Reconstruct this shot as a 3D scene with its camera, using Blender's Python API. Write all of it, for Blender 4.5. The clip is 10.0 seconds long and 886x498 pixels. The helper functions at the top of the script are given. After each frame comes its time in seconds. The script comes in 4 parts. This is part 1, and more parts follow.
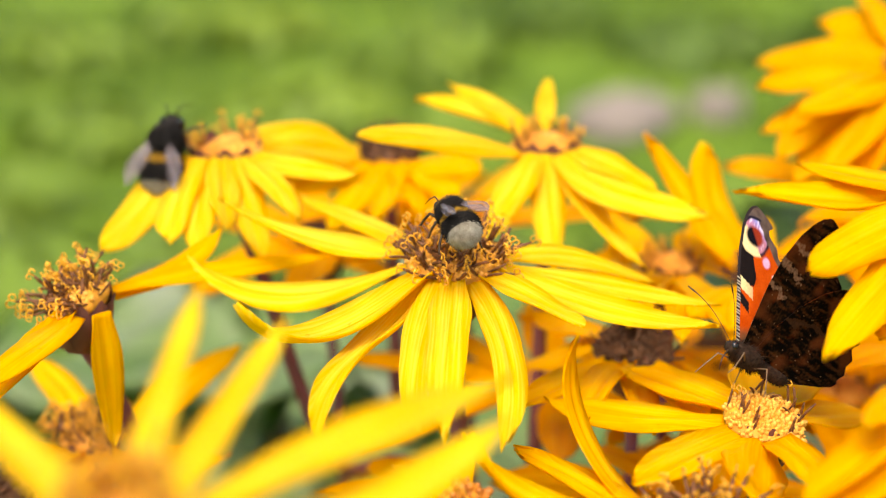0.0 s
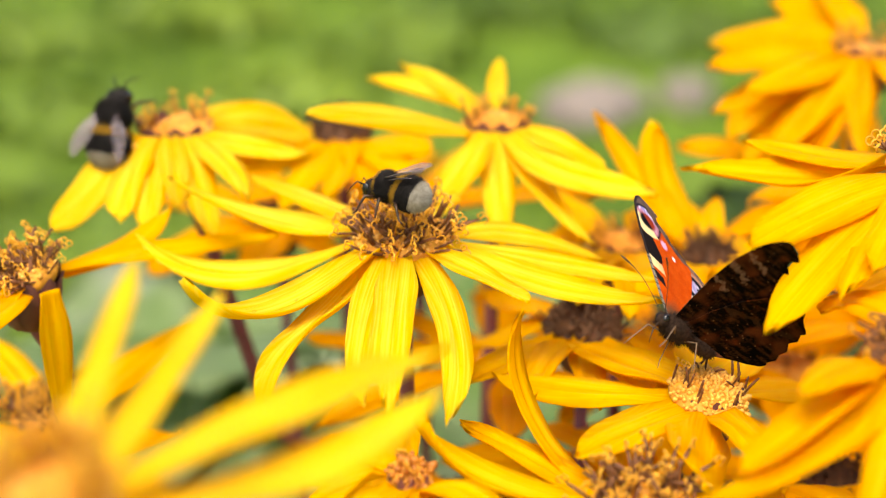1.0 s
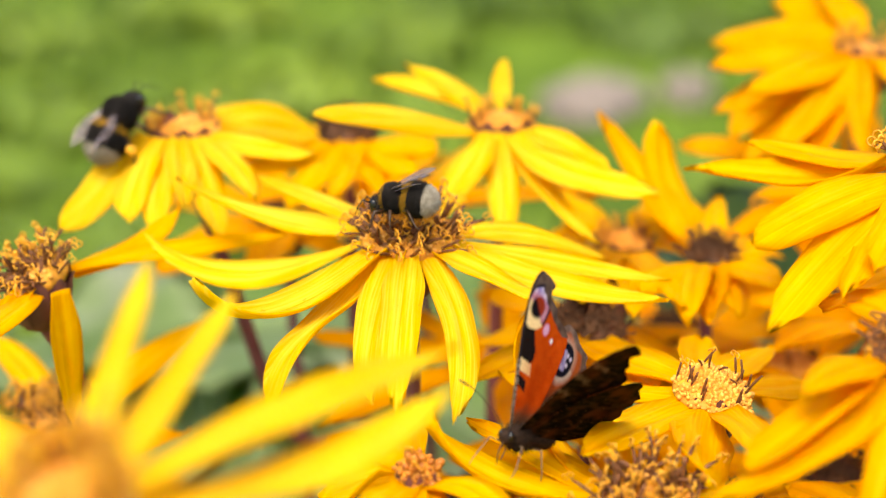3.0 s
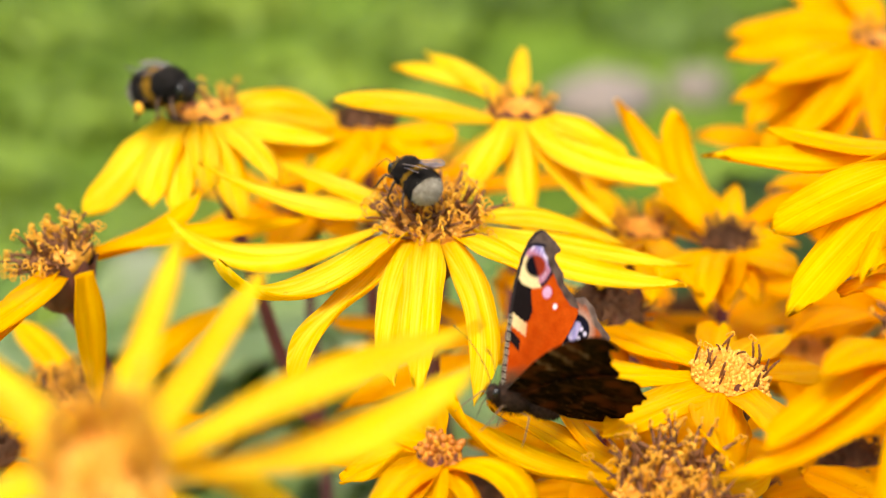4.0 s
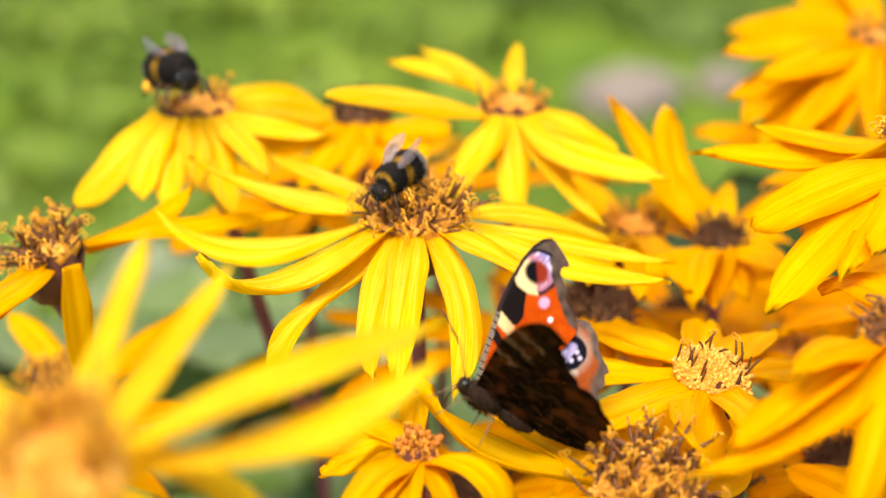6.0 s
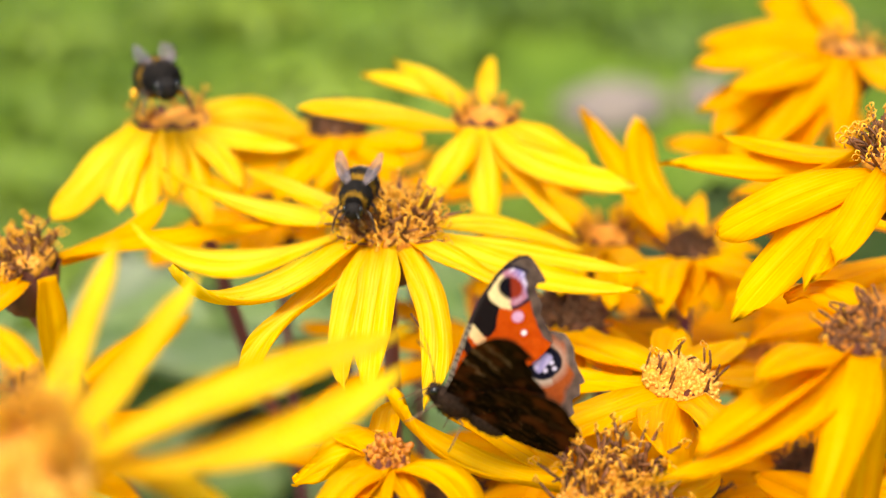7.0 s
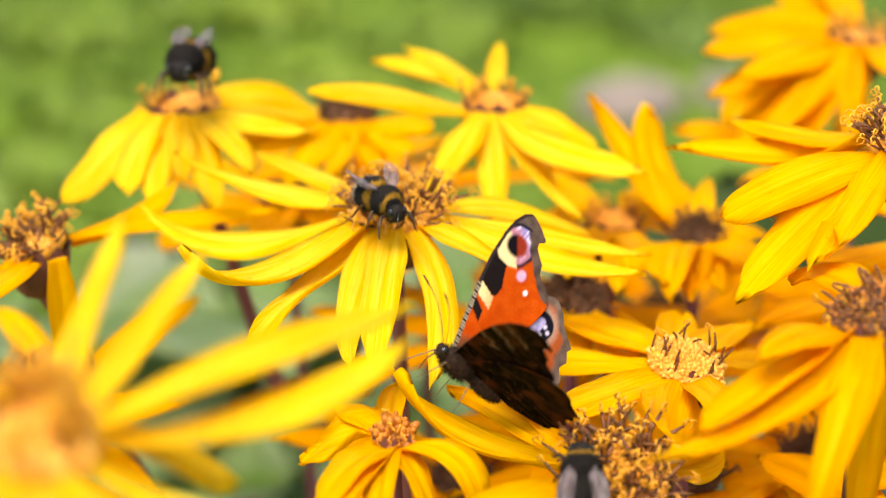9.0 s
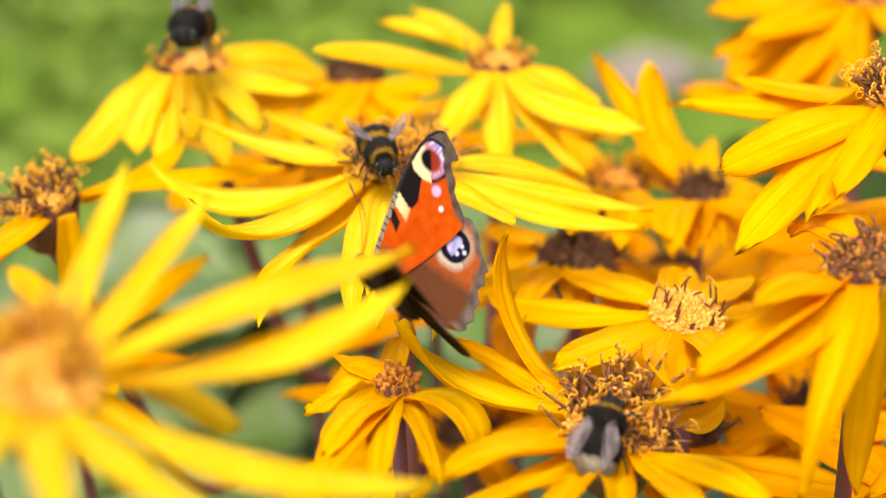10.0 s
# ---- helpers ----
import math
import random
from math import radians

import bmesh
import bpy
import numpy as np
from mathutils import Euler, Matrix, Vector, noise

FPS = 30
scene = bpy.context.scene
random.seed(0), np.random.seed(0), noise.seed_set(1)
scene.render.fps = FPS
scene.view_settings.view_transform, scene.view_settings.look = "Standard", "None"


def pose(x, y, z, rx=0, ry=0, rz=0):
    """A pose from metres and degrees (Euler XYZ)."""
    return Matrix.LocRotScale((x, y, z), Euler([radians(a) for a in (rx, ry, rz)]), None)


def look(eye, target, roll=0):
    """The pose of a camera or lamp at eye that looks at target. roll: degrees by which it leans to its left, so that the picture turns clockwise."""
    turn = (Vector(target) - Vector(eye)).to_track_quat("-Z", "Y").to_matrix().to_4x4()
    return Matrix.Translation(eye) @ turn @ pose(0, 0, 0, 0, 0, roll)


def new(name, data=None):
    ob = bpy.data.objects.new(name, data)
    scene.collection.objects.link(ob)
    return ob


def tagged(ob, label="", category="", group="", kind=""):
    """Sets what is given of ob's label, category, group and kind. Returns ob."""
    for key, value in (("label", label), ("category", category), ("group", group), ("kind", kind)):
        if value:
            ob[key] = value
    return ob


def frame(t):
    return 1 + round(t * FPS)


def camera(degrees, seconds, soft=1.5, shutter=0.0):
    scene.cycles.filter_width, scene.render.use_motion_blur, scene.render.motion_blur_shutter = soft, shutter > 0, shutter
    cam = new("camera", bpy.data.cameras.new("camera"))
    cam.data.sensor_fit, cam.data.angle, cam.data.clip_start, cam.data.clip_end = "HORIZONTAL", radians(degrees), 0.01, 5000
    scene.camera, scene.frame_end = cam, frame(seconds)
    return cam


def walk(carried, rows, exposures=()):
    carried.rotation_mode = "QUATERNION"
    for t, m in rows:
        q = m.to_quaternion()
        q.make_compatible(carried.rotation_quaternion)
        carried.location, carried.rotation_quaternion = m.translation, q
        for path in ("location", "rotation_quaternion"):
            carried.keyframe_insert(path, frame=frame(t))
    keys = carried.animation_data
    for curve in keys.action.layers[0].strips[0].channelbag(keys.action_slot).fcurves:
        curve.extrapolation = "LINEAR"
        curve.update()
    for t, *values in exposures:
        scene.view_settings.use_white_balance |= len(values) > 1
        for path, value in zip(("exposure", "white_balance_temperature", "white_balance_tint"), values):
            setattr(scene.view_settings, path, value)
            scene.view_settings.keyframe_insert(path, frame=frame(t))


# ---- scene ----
# Yellow composite flowers at close range, with bumblebees and a butterfly.
cam = camera(26.0, 10.0, soft=1.1)
cam.data.dof.use_dof = True
cam.data.dof.focus_distance = 0.306
cam.data.dof.aperture_fstop = 12.0

# seconds, eye (m), yaw, pitch and roll (degrees)
PATH = [
    (0, -0.00201, -0.30017, 1.10654, 0.115, -19.332, 0.013),
    (0.5, 0.00104, -0.30175, 1.10590, -0.317, -19.471, 0.187),
    (1, 0.00203, -0.30223, 1.10499, -0.788, -19.643, 0.162),
    (1.5, 0.00368, -0.30218, 1.10446, -1.020, -19.752, 0.193),
    (2, 0.00153, -0.30210, 1.10682, -1.045, -19.687, 0.300),
    (3.5, 0.00064, -0.30775, 1.10652, -0.660, -19.802, -0.040),
    (4, -0.00106, -0.30894, 1.10580, -0.504, -19.858, 0.267),
    (4.5, -0.00105, -0.30772, 1.10477, -0.000, -20.000, -0.000),
    (5, 0.00184, -0.31116, 1.10648, -0.148, -20.100, 0.365),
    (6.5, 0.00733, -0.30897, 1.10632, 0.531, -19.913, 0.322),
    (7, 0.00889, -0.31299, 1.10678, -0.034, -19.595, 0.279),
    (7.5, 0.01080, -0.31316, 1.10660, 0.396, -19.525, 0.272),
    (8, 0.00785, -0.31247, 1.10644, 0.394, -19.382, 0.369),
    (8.5, 0.01036, -0.31238, 1.10594, 0.900, -19.531, 0.066),
    (9, 0.01030, -0.31578, 1.10547, 0.449, -19.748, 0.312),
    (9.5, 0.00981, -0.31833, 1.10493, 0.961, -20.108, 0.341),
    (10, 0.01264, -0.32073, 1.10328, 0.992, -20.451, 0.009),
]


def aim(x, y, z, yaw, pitch, roll):
    return pose(x, y, z, 90 + pitch, 0, yaw) @ pose(0, 0, 0, 0, 0, roll)


# the white balance leans warm all through
walk(cam, [(t, aim(*row)) for t, *row in PATH], [(0.0, 0.95, 7250, 8), (10.0, 0.95, 7250, 8)])

# ---- light ----
SUN_EL, SUN_AZ = 60.0, 255.0  # bright, hazy daylight from behind the camera's shoulder
world = bpy.data.worlds.new("sky")
scene.world = world
world.use_nodes = True
nt = world.node_tree
sky = nt.nodes.new("ShaderNodeTexSky")
sky.sky_type = "NISHITA"
sky.sun_disc = False
sky.sun_elevation = radians(SUN_EL)
sky.sun_rotation = radians(90 - SUN_AZ)
sky.dust_density = 3.0
nt.links.new(sky.outputs[0], nt.nodes["Background"].inputs[0])
nt.nodes["Background"].inputs[1].default_value = 0.15
sun = new("sun", bpy.data.lights.new("sun", "SUN"))
sun.data.energy = 2.3
sun.data.angle = radians(32)
sun.data.color = (1.0, 0.95, 0.87)
sx, sy, sz = (math.cos(radians(SUN_EL)) * math.cos(radians(SUN_AZ)), math.cos(radians(SUN_EL)) * math.sin(radians(SUN_AZ)), math.sin(radians(SUN_EL)))
sun.matrix_world = look((sx * 5, sy * 5, sz * 5 + 1), (0, 0, 1))


# ---- materials ----
def mat(name, base, rough=0.5, spec=0.3):
    m = bpy.data.materials.new(name)
    m.use_nodes = True
    b = m.node_tree.nodes["Principled BSDF"]
    b.inputs["Base Color"].default_value = (*base, 1)
    b.inputs["Roughness"].default_value = rough
    b.inputs["Specular IOR Level"].default_value = spec
    return m, m.node_tree, b


def ramp(tree, stops):
    r = tree.nodes.new("ShaderNodeValToRGB")
    r.color_ramp.elements[0].position, r.color_ramp.elements[0].color = stops[0][0], (*stops[0][1], 1)
    r.color_ramp.elements[1].position, r.color_ramp.elements[1].color = stops[-1][0], (*stops[-1][1], 1)
    for p, c in stops[1:-1]:
        e = r.color_ramp.elements.new(p)
        e.color = (*c, 1)
    return r


def noise_node(tree, scale, detail=4, coord="Object", stretch=(1, 1, 1), rough=0.55):
    tc = tree.nodes.new("ShaderNodeTexCoord")
    mp = tree.nodes.new("ShaderNodeMapping")
    mp.inputs["Scale"].default_value = stretch
    n = tree.nodes.new("ShaderNodeTexNoise")
    n.inputs["Scale"].default_value, n.inputs["Detail"].default_value = scale, detail
    n.inputs["Roughness"].default_value = rough
    tree.links.new(tc.outputs[coord], mp.inputs[0])
    tree.links.new(mp.outputs[0], n.inputs["Vector"])
    return n


def bump(tree, bsdf, source, strength, distance):
    b = tree.nodes.new("ShaderNodeBump")
    b.inputs["Strength"].default_value, b.inputs["Distance"].default_value = strength, distance
    tree.links.new(source, b.inputs["Height"])
    tree.links.new(b.outputs[0], bsdf.inputs["Normal"])


def mixed(tree, kind, a, b, fac):
    m = tree.nodes.new("ShaderNodeMix")
    m.data_type, m.blend_type = "RGBA", kind
    for sock, v in ((m.inputs["A"], a), (m.inputs["B"], b), (m.inputs["Factor"], fac)):
        if isinstance(v, bpy.types.NodeSocket):
            tree.links.new(v, sock)
        else:
            sock.default_value = (*v, 1) if isinstance(v, tuple) else v
    return m.outputs["Result"]


def grainy(name, c1, c2, scale, rough=0.6, spec=0.3, stretch=(1, 1, 1), bump_d=0.0, coord="Object", detail=4):
    m, t, b = mat(name, c1, rough, spec)
    n = noise_node(t, scale, detail, coord, stretch)
    r = ramp(t, [(0.3, c1), (0.7, c2)])
    t.links.new(n.outputs[0], r.inputs[0])
    t.links.new(r.outputs[0], b.inputs["Base Color"])
    if bump_d:
        bump(t, b, n.outputs[0], 0.6, bump_d)
    return m


def petal_material(name, deep, light, glow, pale):
    """Satin petal skin: lengthwise veins, shading painted along the edges and base, freckles, light passing through the
    blade.
    """
    m, t, b = mat(name, light, 0.5, 0.06)
    veins = noise_node(t, 7.0, 4, "UV", (0.16, 3.4, 1))
    blotch = noise_node(t, 90.0, 3, "Object")
    r1 = ramp(t, [(0.38, deep), (0.5, light), (0.62, pale)])
    t.links.new(veins.outputs[0], r1.inputs[0])
    r2 = ramp(t, [(0.35, (0.86, 0.74, 0.6)), (0.6, (1, 1, 1))])
    t.links.new(blotch.outputs[0], r2.inputs[0])
    col = mixed(t, "MULTIPLY", r1.outputs[0], r2.outputs[0], 0.55)
    uvn = t.nodes.new("ShaderNodeTexCoord")
    sep = t.nodes.new("ShaderNodeSeparateXYZ")
    t.links.new(uvn.outputs["UV"], sep.inputs[0])
    # shading of the petal's curved edges, put into the colour
    rim = ramp(t, [(0.06, (0.97, 0.87, 0.6)), (0.30, (1, 1, 1)), (0.70, (1, 1, 1)), (0.94, (0.97, 0.87, 0.6))])
    t.links.new(sep.outputs[1], rim.inputs[0])
    col = mixed(t, "MULTIPLY", col, rim.outputs[0], 0.7)
    # likewise painted shade where the petal leaves the disc
    root = ramp(t, [(0.0, (0.96, 0.78, 0.5)), (0.28, (1, 1, 1))])
    t.links.new(sep.outputs[0], root.inputs[0])
    col = mixed(t, "MULTIPLY", col, root.outputs[0], 0.6)
    info = t.nodes.new("ShaderNodeObjectInfo")
    r3 = ramp(t, [(0.0, (1.0, 0.90, 0.7)), (0.5, (1, 1, 1)), (1.0, (1.0, 1.0, 1.0))])
    t.links.new(info.outputs["Random"], r3.inputs[0])
    col = mixed(t, "MULTIPLY", col, r3.outputs[0], 0.7)
    speck = noise_node(t, 900.0, 2, "Object")
    r4 = ramp(t, [(0.24, (0.55, 0.3, 0.08)), (0.30, (1, 1, 1))])
    t.links.new(speck.outputs[0], r4.inputs[0])
    col = mixed(t, "MULTIPLY", col, r4.outputs[0], 0.6)
    t.links.new(col, b.inputs["Base Color"])
    bump(t, b, veins.outputs[0], 0.55, 0.0005)
    tl = t.nodes.new("ShaderNodeBsdfTranslucent")
    tl.inputs[0].default_value = (*glow, 1)
    mx = t.nodes.new("ShaderNodeMixShader")
    mx.inputs[0].default_value = 0.46
    t.links.new(b.outputs[0], mx.inputs[1])
    t.links.new(tl.outputs[0], mx.inputs[2])
    t.links.new(mx.outputs[0], t.nodes["Material Output"].inputs[0])
    return m


PETAL_FRESH = petal_material("petal_yellow", (0.89, 0.52, 0.004), (0.94, 0.68, 0.010), (0.96, 0.64, 0.006), (0.95, 0.79, 0.085))
PETAL_GOLD = petal_material("petal_golden", (0.87, 0.43, 0.002), (0.93, 0.56, 0.003), (0.95, 0.51, 0.002), (0.94, 0.65, 0.015))
PETAL_AMBER = petal_material("petal_amber", (0.83, 0.37, 0.002), (0.90, 0.49, 0.003), (0.93, 0.44, 0.002), (0.92, 0.58, 0.010))
PETAL_ORANGE = petal_material("petal_orange", (0.85, 0.37, 0.002), (0.92, 0.48, 0.003), (0.96, 0.44, 0.002), (0.94, 0.56, 0.01))
ANTHER = grainy("anther_brown", (0.065, 0.023, 0.008), (0.25, 0.095, 0.03), 700, 0.5)
CURL = grainy("stigma_amber", (0.64, 0.26, 0.012), (0.86, 0.45, 0.045), 700, 0.45)
BRONZE = grainy("floret_bronze", (0.26, 0.075, 0.012), (0.55, 0.20, 0.02), 600, 0.5)
BUDS = grainy("floret_bud", (0.62, 0.25, 0.02), (0.88, 0.50, 0.10), 300, 0.5)
SOFT = grainy("floret_orange", (0.55, 0.20, 0.02), (0.85, 0.45, 0.09), 260, 0.55)
DISC = grainy("disc_amber", (0.42, 0.15, 0.012), (0.75, 0.34, 0.03), 500, 0.6, bump_d=0.0006)
WITHER = grainy("withered_floret", (0.022, 0.010, 0.006), (0.15, 0.062, 0.022), 500, 0.7)
BRACT = grainy("bract_brown", (0.085, 0.028, 0.024), (0.20, 0.075, 0.055), 220, 0.6, stretch=(1, 1, 0.25), bump_d=0.0004)
STEM = grainy("stem_purple", (0.13, 0.03, 0.045), (0.24, 0.075, 0.085), 120, 0.5, stretch=(1, 1, 0.2), bump_d=0.0003)


# ---- building helpers ----
def link_bm(name, bm, materials, smooth=True):
    me = bpy.data.meshes.new(name)
    bm.normal_update()
    bm.to_mesh(me)
    bm.free()
    for m in materials:
        me.materials.append(m)
    if smooth:
        for p in me.polygons:
            p.use_smooth = True
    return me


def part(name, bm, material, parent, label=""):
    """One mesh object under a thing or a part. bm may be a mesh that is shared."""
    mats = material if isinstance(material, (list, tuple)) else [material]
    me = bm if isinstance(bm, bpy.types.Mesh) else link_bm(name, bm, mats)
    ob = new(name, me)
    ob.parent = parent
    if label:
        tagged(ob, label)
    return ob


def thing(name, label, category, m=None, group="", kind=""):
    ob = new(name)
    ob.empty_display_size = 0.005
    if m is not None:
        ob.matrix_basis = m
    return tagged(ob, label, category, group, kind)


def tube(bm, points, radii, sides=8, mat_index=0, cap=True):
    """A swept round rod along points."""
    pts = [Vector(p) for p in points]
    rings, up = [], Vector((0.31, 0.17, 0.93))
    for i, p in enumerate(pts):
        d = (pts[min(i + 1, len(pts) - 1)] - pts[max(i - 1, 0)]).normalized()
        a = d.cross(up)
        a = a.normalized() if a.length > 1e-6 else d.orthogonal().normalized()
        b = d.cross(a)
        r = radii[i] if isinstance(radii, (list, tuple)) else radii
        rings.append([bm.verts.new(p + r * (math.cos(k * math.tau / sides) * a + math.sin(k * math.tau / sides) * b)) for k in range(sides)])
    for r0, r1 in zip(rings, rings[1:]):
        for k in range(sides):
            f = bm.faces.new((r0[k], r0[(k + 1) % sides], r1[(k + 1) % sides], r1[k]))
            f.material_index = mat_index
    if cap:
        for r in (rings[0][::-1], rings[-1]):
            bm.faces.new(r).material_index = mat_index


def blob(bm, m, seg=10, rings=7, mat_index=0):
    """A small rounded body, the unit ball under m."""
    top, bot = bm.verts.new(m @ Vector((0, 0, 1))), bm.verts.new(m @ Vector((0, 0, -1)))
    rows = []
    for i in range(1, rings):
        th = math.pi * i / rings
        rows.append([bm.verts.new(m @ Vector((math.sin(th) * math.cos(k * math.tau / seg), math.sin(th) * math.sin(k * math.tau / seg), math.cos(th)))) for k in range(seg)])
    for k in range(seg):
        j = (k + 1) % seg
        bm.faces.new((top, rows[0][k], rows[0][j])).material_index = mat_index
        bm.faces.new((rows[-1][k], bot, rows[-1][j])).material_index = mat_index
        for r0, r1 in zip(rows, rows[1:]):
            bm.faces.new((r0[k], r1[k], r1[j], r0[j])).material_index = mat_index


# ---- ground and distance ----
def ground_material():
    m, t, b = mat("lawn", (0.1, 0.2, 0.03), 0.9, 0.1)
    big = noise_node(t, 4.5, 3)
    mid = noise_node(t, 9.0, 4)
    r1 = ramp(t, [(0.32, (0.075, 0.125, 0.017)), (0.46, (0.10, 0.17, 0.016)), (0.58, (0.125, 0.205, 0.02)), (0.72, (0.155, 0.215, 0.04))])
    t.links.new(big.outputs[0], r1.inputs[0])
    r2 = ramp(t, [(0.3, (0.72, 0.76, 0.7)), (0.7, (1.12, 1.08, 1.0))])
    t.links.new(mid.outputs[0], r2.inputs[0])
    t.links.new(mixed(t, "MULTIPLY", r1.outputs[0], r2.outputs[0], 0.8), b.inputs["Base Color"])
    bump(t, b, mid.outputs[0], 0.5, 0.02)
    return m


def build_ground():
    bm = bmesh.new()
    rings = [0.0, 0.6, 1.2, 2, 3, 4, 5, 6.5, 9, 14, 25, 60, 200, 900]
    rows = []
    for r in rings:
        n = 1 if r == 0 else 48
        rows.append([bm.verts.new((r * math.cos(k * math.tau / n), r * math.sin(k * math.tau / n),
                                   0 if r < 0.1 else 0.04 * noise.noise((r * 0.8 * math.cos(k * math.tau / n), r * 0.8 * math.sin(k * math.tau / n), 0.3)))) for k in range(n)])
    for k in range(48):
        bm.faces.new((rows[0][0], rows[1][k], rows[1][(k + 1) % 48]))
        for a, b in zip(rows[1:], rows[2:]):
            bm.faces.new((a[k], b[k], b[(k + 1) % 48], a[(k + 1) % 48]))
    ob = new("ground", link_bm("ground", bm, [ground_material()]))
    tagged(ob, "mown green lawn, uneven and patchy", "lawn", kind="structure")


build_ground()

GRASS = grainy("grass_blade", (0.05, 0.10, 0.011), (0.125, 0.195, 0.024), 3.0, 0.6)


def build_grass():
    rng = random.Random(5)
    bm = bmesh.new()
    for _ in range(9000):
        x, y = rng.uniform(-1.6, 2.0), rng.uniform(0.9, 6.5)
        if noise.noise((x * 1.7, y * 1.7, 4.0)) < -0.15:
            continue
        h, a, w = rng.uniform(0.04, 0.13), rng.uniform(0, math.tau), rng.uniform(0.002, 0.005)
        lean = rng.uniform(0.1, 0.7) * h
        dx, dy = math.cos(a), math.sin(a)
        v = [bm.verts.new(p) for p in ((x - dy * w, y + dx * w, -0.02), (x + dy * w, y - dx * w, -0.02),
                                       (x + dx * lean * 0.4 + dy * w * 0.8, y + dy * lean * 0.4 - dx * w * 0.8, h * 0.6),
                                       (x + dx * lean * 0.4 - dy * w * 0.8, y + dy * lean * 0.4 + dx * w * 0.8, h * 0.6),
                                       (x + dx * lean, y + dy * lean, h))]
        bm.faces.new(v[:4])
        bm.faces.new((v[3], v[2], v[4]))
    ob = new("grass", link_bm("grass", bm, [GRASS]))
    tagged(ob, "short green grass blades standing in the lawn", "grass", kind="stuff")


build_grass()

STONE = grainy("stone_grey", (0.19, 0.155, 0.135), (0.27, 0.22, 0.195), 14, 0.8, bump_d=0.01)


def build_stone(x, y, sx_, sy_, sz_, seed, label):
    bm = bmesh.new()
    bmesh.ops.create_icosphere(bm, subdivisions=4, radius=1)
    for v in bm.verts:
        d = 1 + 0.18 * noise.noise(v.co * 1.5 + Vector((seed, 0, 0))) + 0.05 * noise.noise(v.co * 5)
        v.co = Vector((v.co.x * sx_, v.co.y * sy_, v.co.z * sz_)) * d
    ob = new("stone", link_bm("stone", bm, [STONE]))
    ob.matrix_basis = pose(x, y, sz_ * 0.55, 0, 0, seed * 40)
    tagged(ob, label, "stone")


build_stone(0.37, 3.60, 0.135, 0.09, 0.055, 1.0, "flat pinkish-grey field stone lying in the lawn")
build_stone(0.58, 3.69, 0.065, 0.06, 0.05, 2.0, "small buff-grey stone half sunk in the lawn")

# low leafy plants that fill the bed behind
FOLIAGE = []
for nm, c1, c2 in (("foliage_bright", (0.12, 0.195, 0.013), (0.20, 0.285, 0.026)), ("foliage_mid", (0.10, 0.17, 0.014), (0.17, 0.25, 0.024)), ("foliage_deep", (0.06, 0.11, 0.010), (0.11, 0.18, 0.017))):
    FOLIAGE.append(grainy(nm, c1, c2, 6.0, 0.5, 0.3))


def low_plant(x, y, width, height, material, seed):
    rng = random.Random(seed)
    ob = thing("low_plant", "low clump of soft green leaves in the bed", "plant", pose(x, y, 0), "low plants")
    bm = bmesh.new()
    for _ in range(260):
        a, q, h = rng.uniform(0, math.tau), math.sqrt(rng.random()), rng.random() ** 0.7
        r = width * q * (1 - 0.45 * h)
        c = Vector((r * math.cos(a), r * math.sin(a), 0.02 + height * h * (1 - 0.35 * q)))
        s = rng.uniform(0.025, 0.055)
        m = Matrix.Translation(c) @ pose(0, 0, 0, rng.uniform(-50, 20), rng.uniform(-40, 40), math.degrees(a) + rng.uniform(-60, 60) - 90)
        pts = [(0, -1, 0), (0.32, -0.4, 0.10), (0.36, 0.2, 0.12), (0, 1, -0.12), (-0.36, 0.2, 0.12), (-0.32, -0.4, 0.10), (0, -0.4, 0), (0, 0.2, 0.02)]
        v = [bm.verts.new(m @ (Vector(p) * s)) for p in pts]
        for f in ((0, 1, 6), (0, 6, 5), (1, 2, 7, 6), (6, 7, 4, 5), (2, 3, 7), (7, 3, 4)):
            bm.faces.new([v[k] for k in f])
    part("foliage", bm, material, ob)
    for k in range(5):
        a = k * 1.26
        bm = bmesh.new()
        tube(bm, [(0, 0, -0.02), (0.3 * width * math.cos(a), 0.3 * width * math.sin(a), height * 0.45), (0.6 * width * math.cos(a), 0.6 * width * math.sin(a), height * 0.75)], [0.005, 0.004, 0.002], 6)
        part("stalk", bm, FOLIAGE[2], ob)


prng = random.Random(77)
for k, (x, y) in enumerate(((-0.95, 3.0), (-0.62, 2.55), (-0.70, 3.5), (-0.32, 2.9), (-0.30, 3.7), (0.0, 2.7), (0.05, 3.35), (-0.05, 4.1), (0.42, 2.6), (0.75, 2.9),
                            (1.05, 3.3), (0.62, 4.3), (1.0, 4.3), (0.22, 4.6), (-0.55, 4.5), (-1.0, 4.2), (1.35, 2.6), (-1.3, 2.4))):
    low_plant(x, y, prng.uniform(0.24, 0.36), prng.uniform(0.05, 0.09), FOLIAGE[2 if x > 0.1 else 1 if x < -0.65 else k % 2], 900 + k)

# ---- leaves under the flowers ----
LEAF, lt, lb = mat("leaf_grey_green", (0.16, 0.25, 0.15), 0.45, 0.4)
ln = noise_node(lt, 14, 4)
lr = ramp(lt, [(0.34, (0.15, 0.27, 0.035)), (0.52, (0.25, 0.34, 0.14)), (0.68, (0.36, 0.40, 0.28))])
lt.links.new(ln.outputs[0], lr.inputs[0])
lt.links.new(lr.outputs[0], lb.inputs["Base Color"])
bump(lt, lb, ln.outputs[0], 0.5, 0.01)
PETIOLE = grainy("petiole", (0.13, 0.11, 0.05), (0.20, 0.06, 0.06), 30, 0.5)


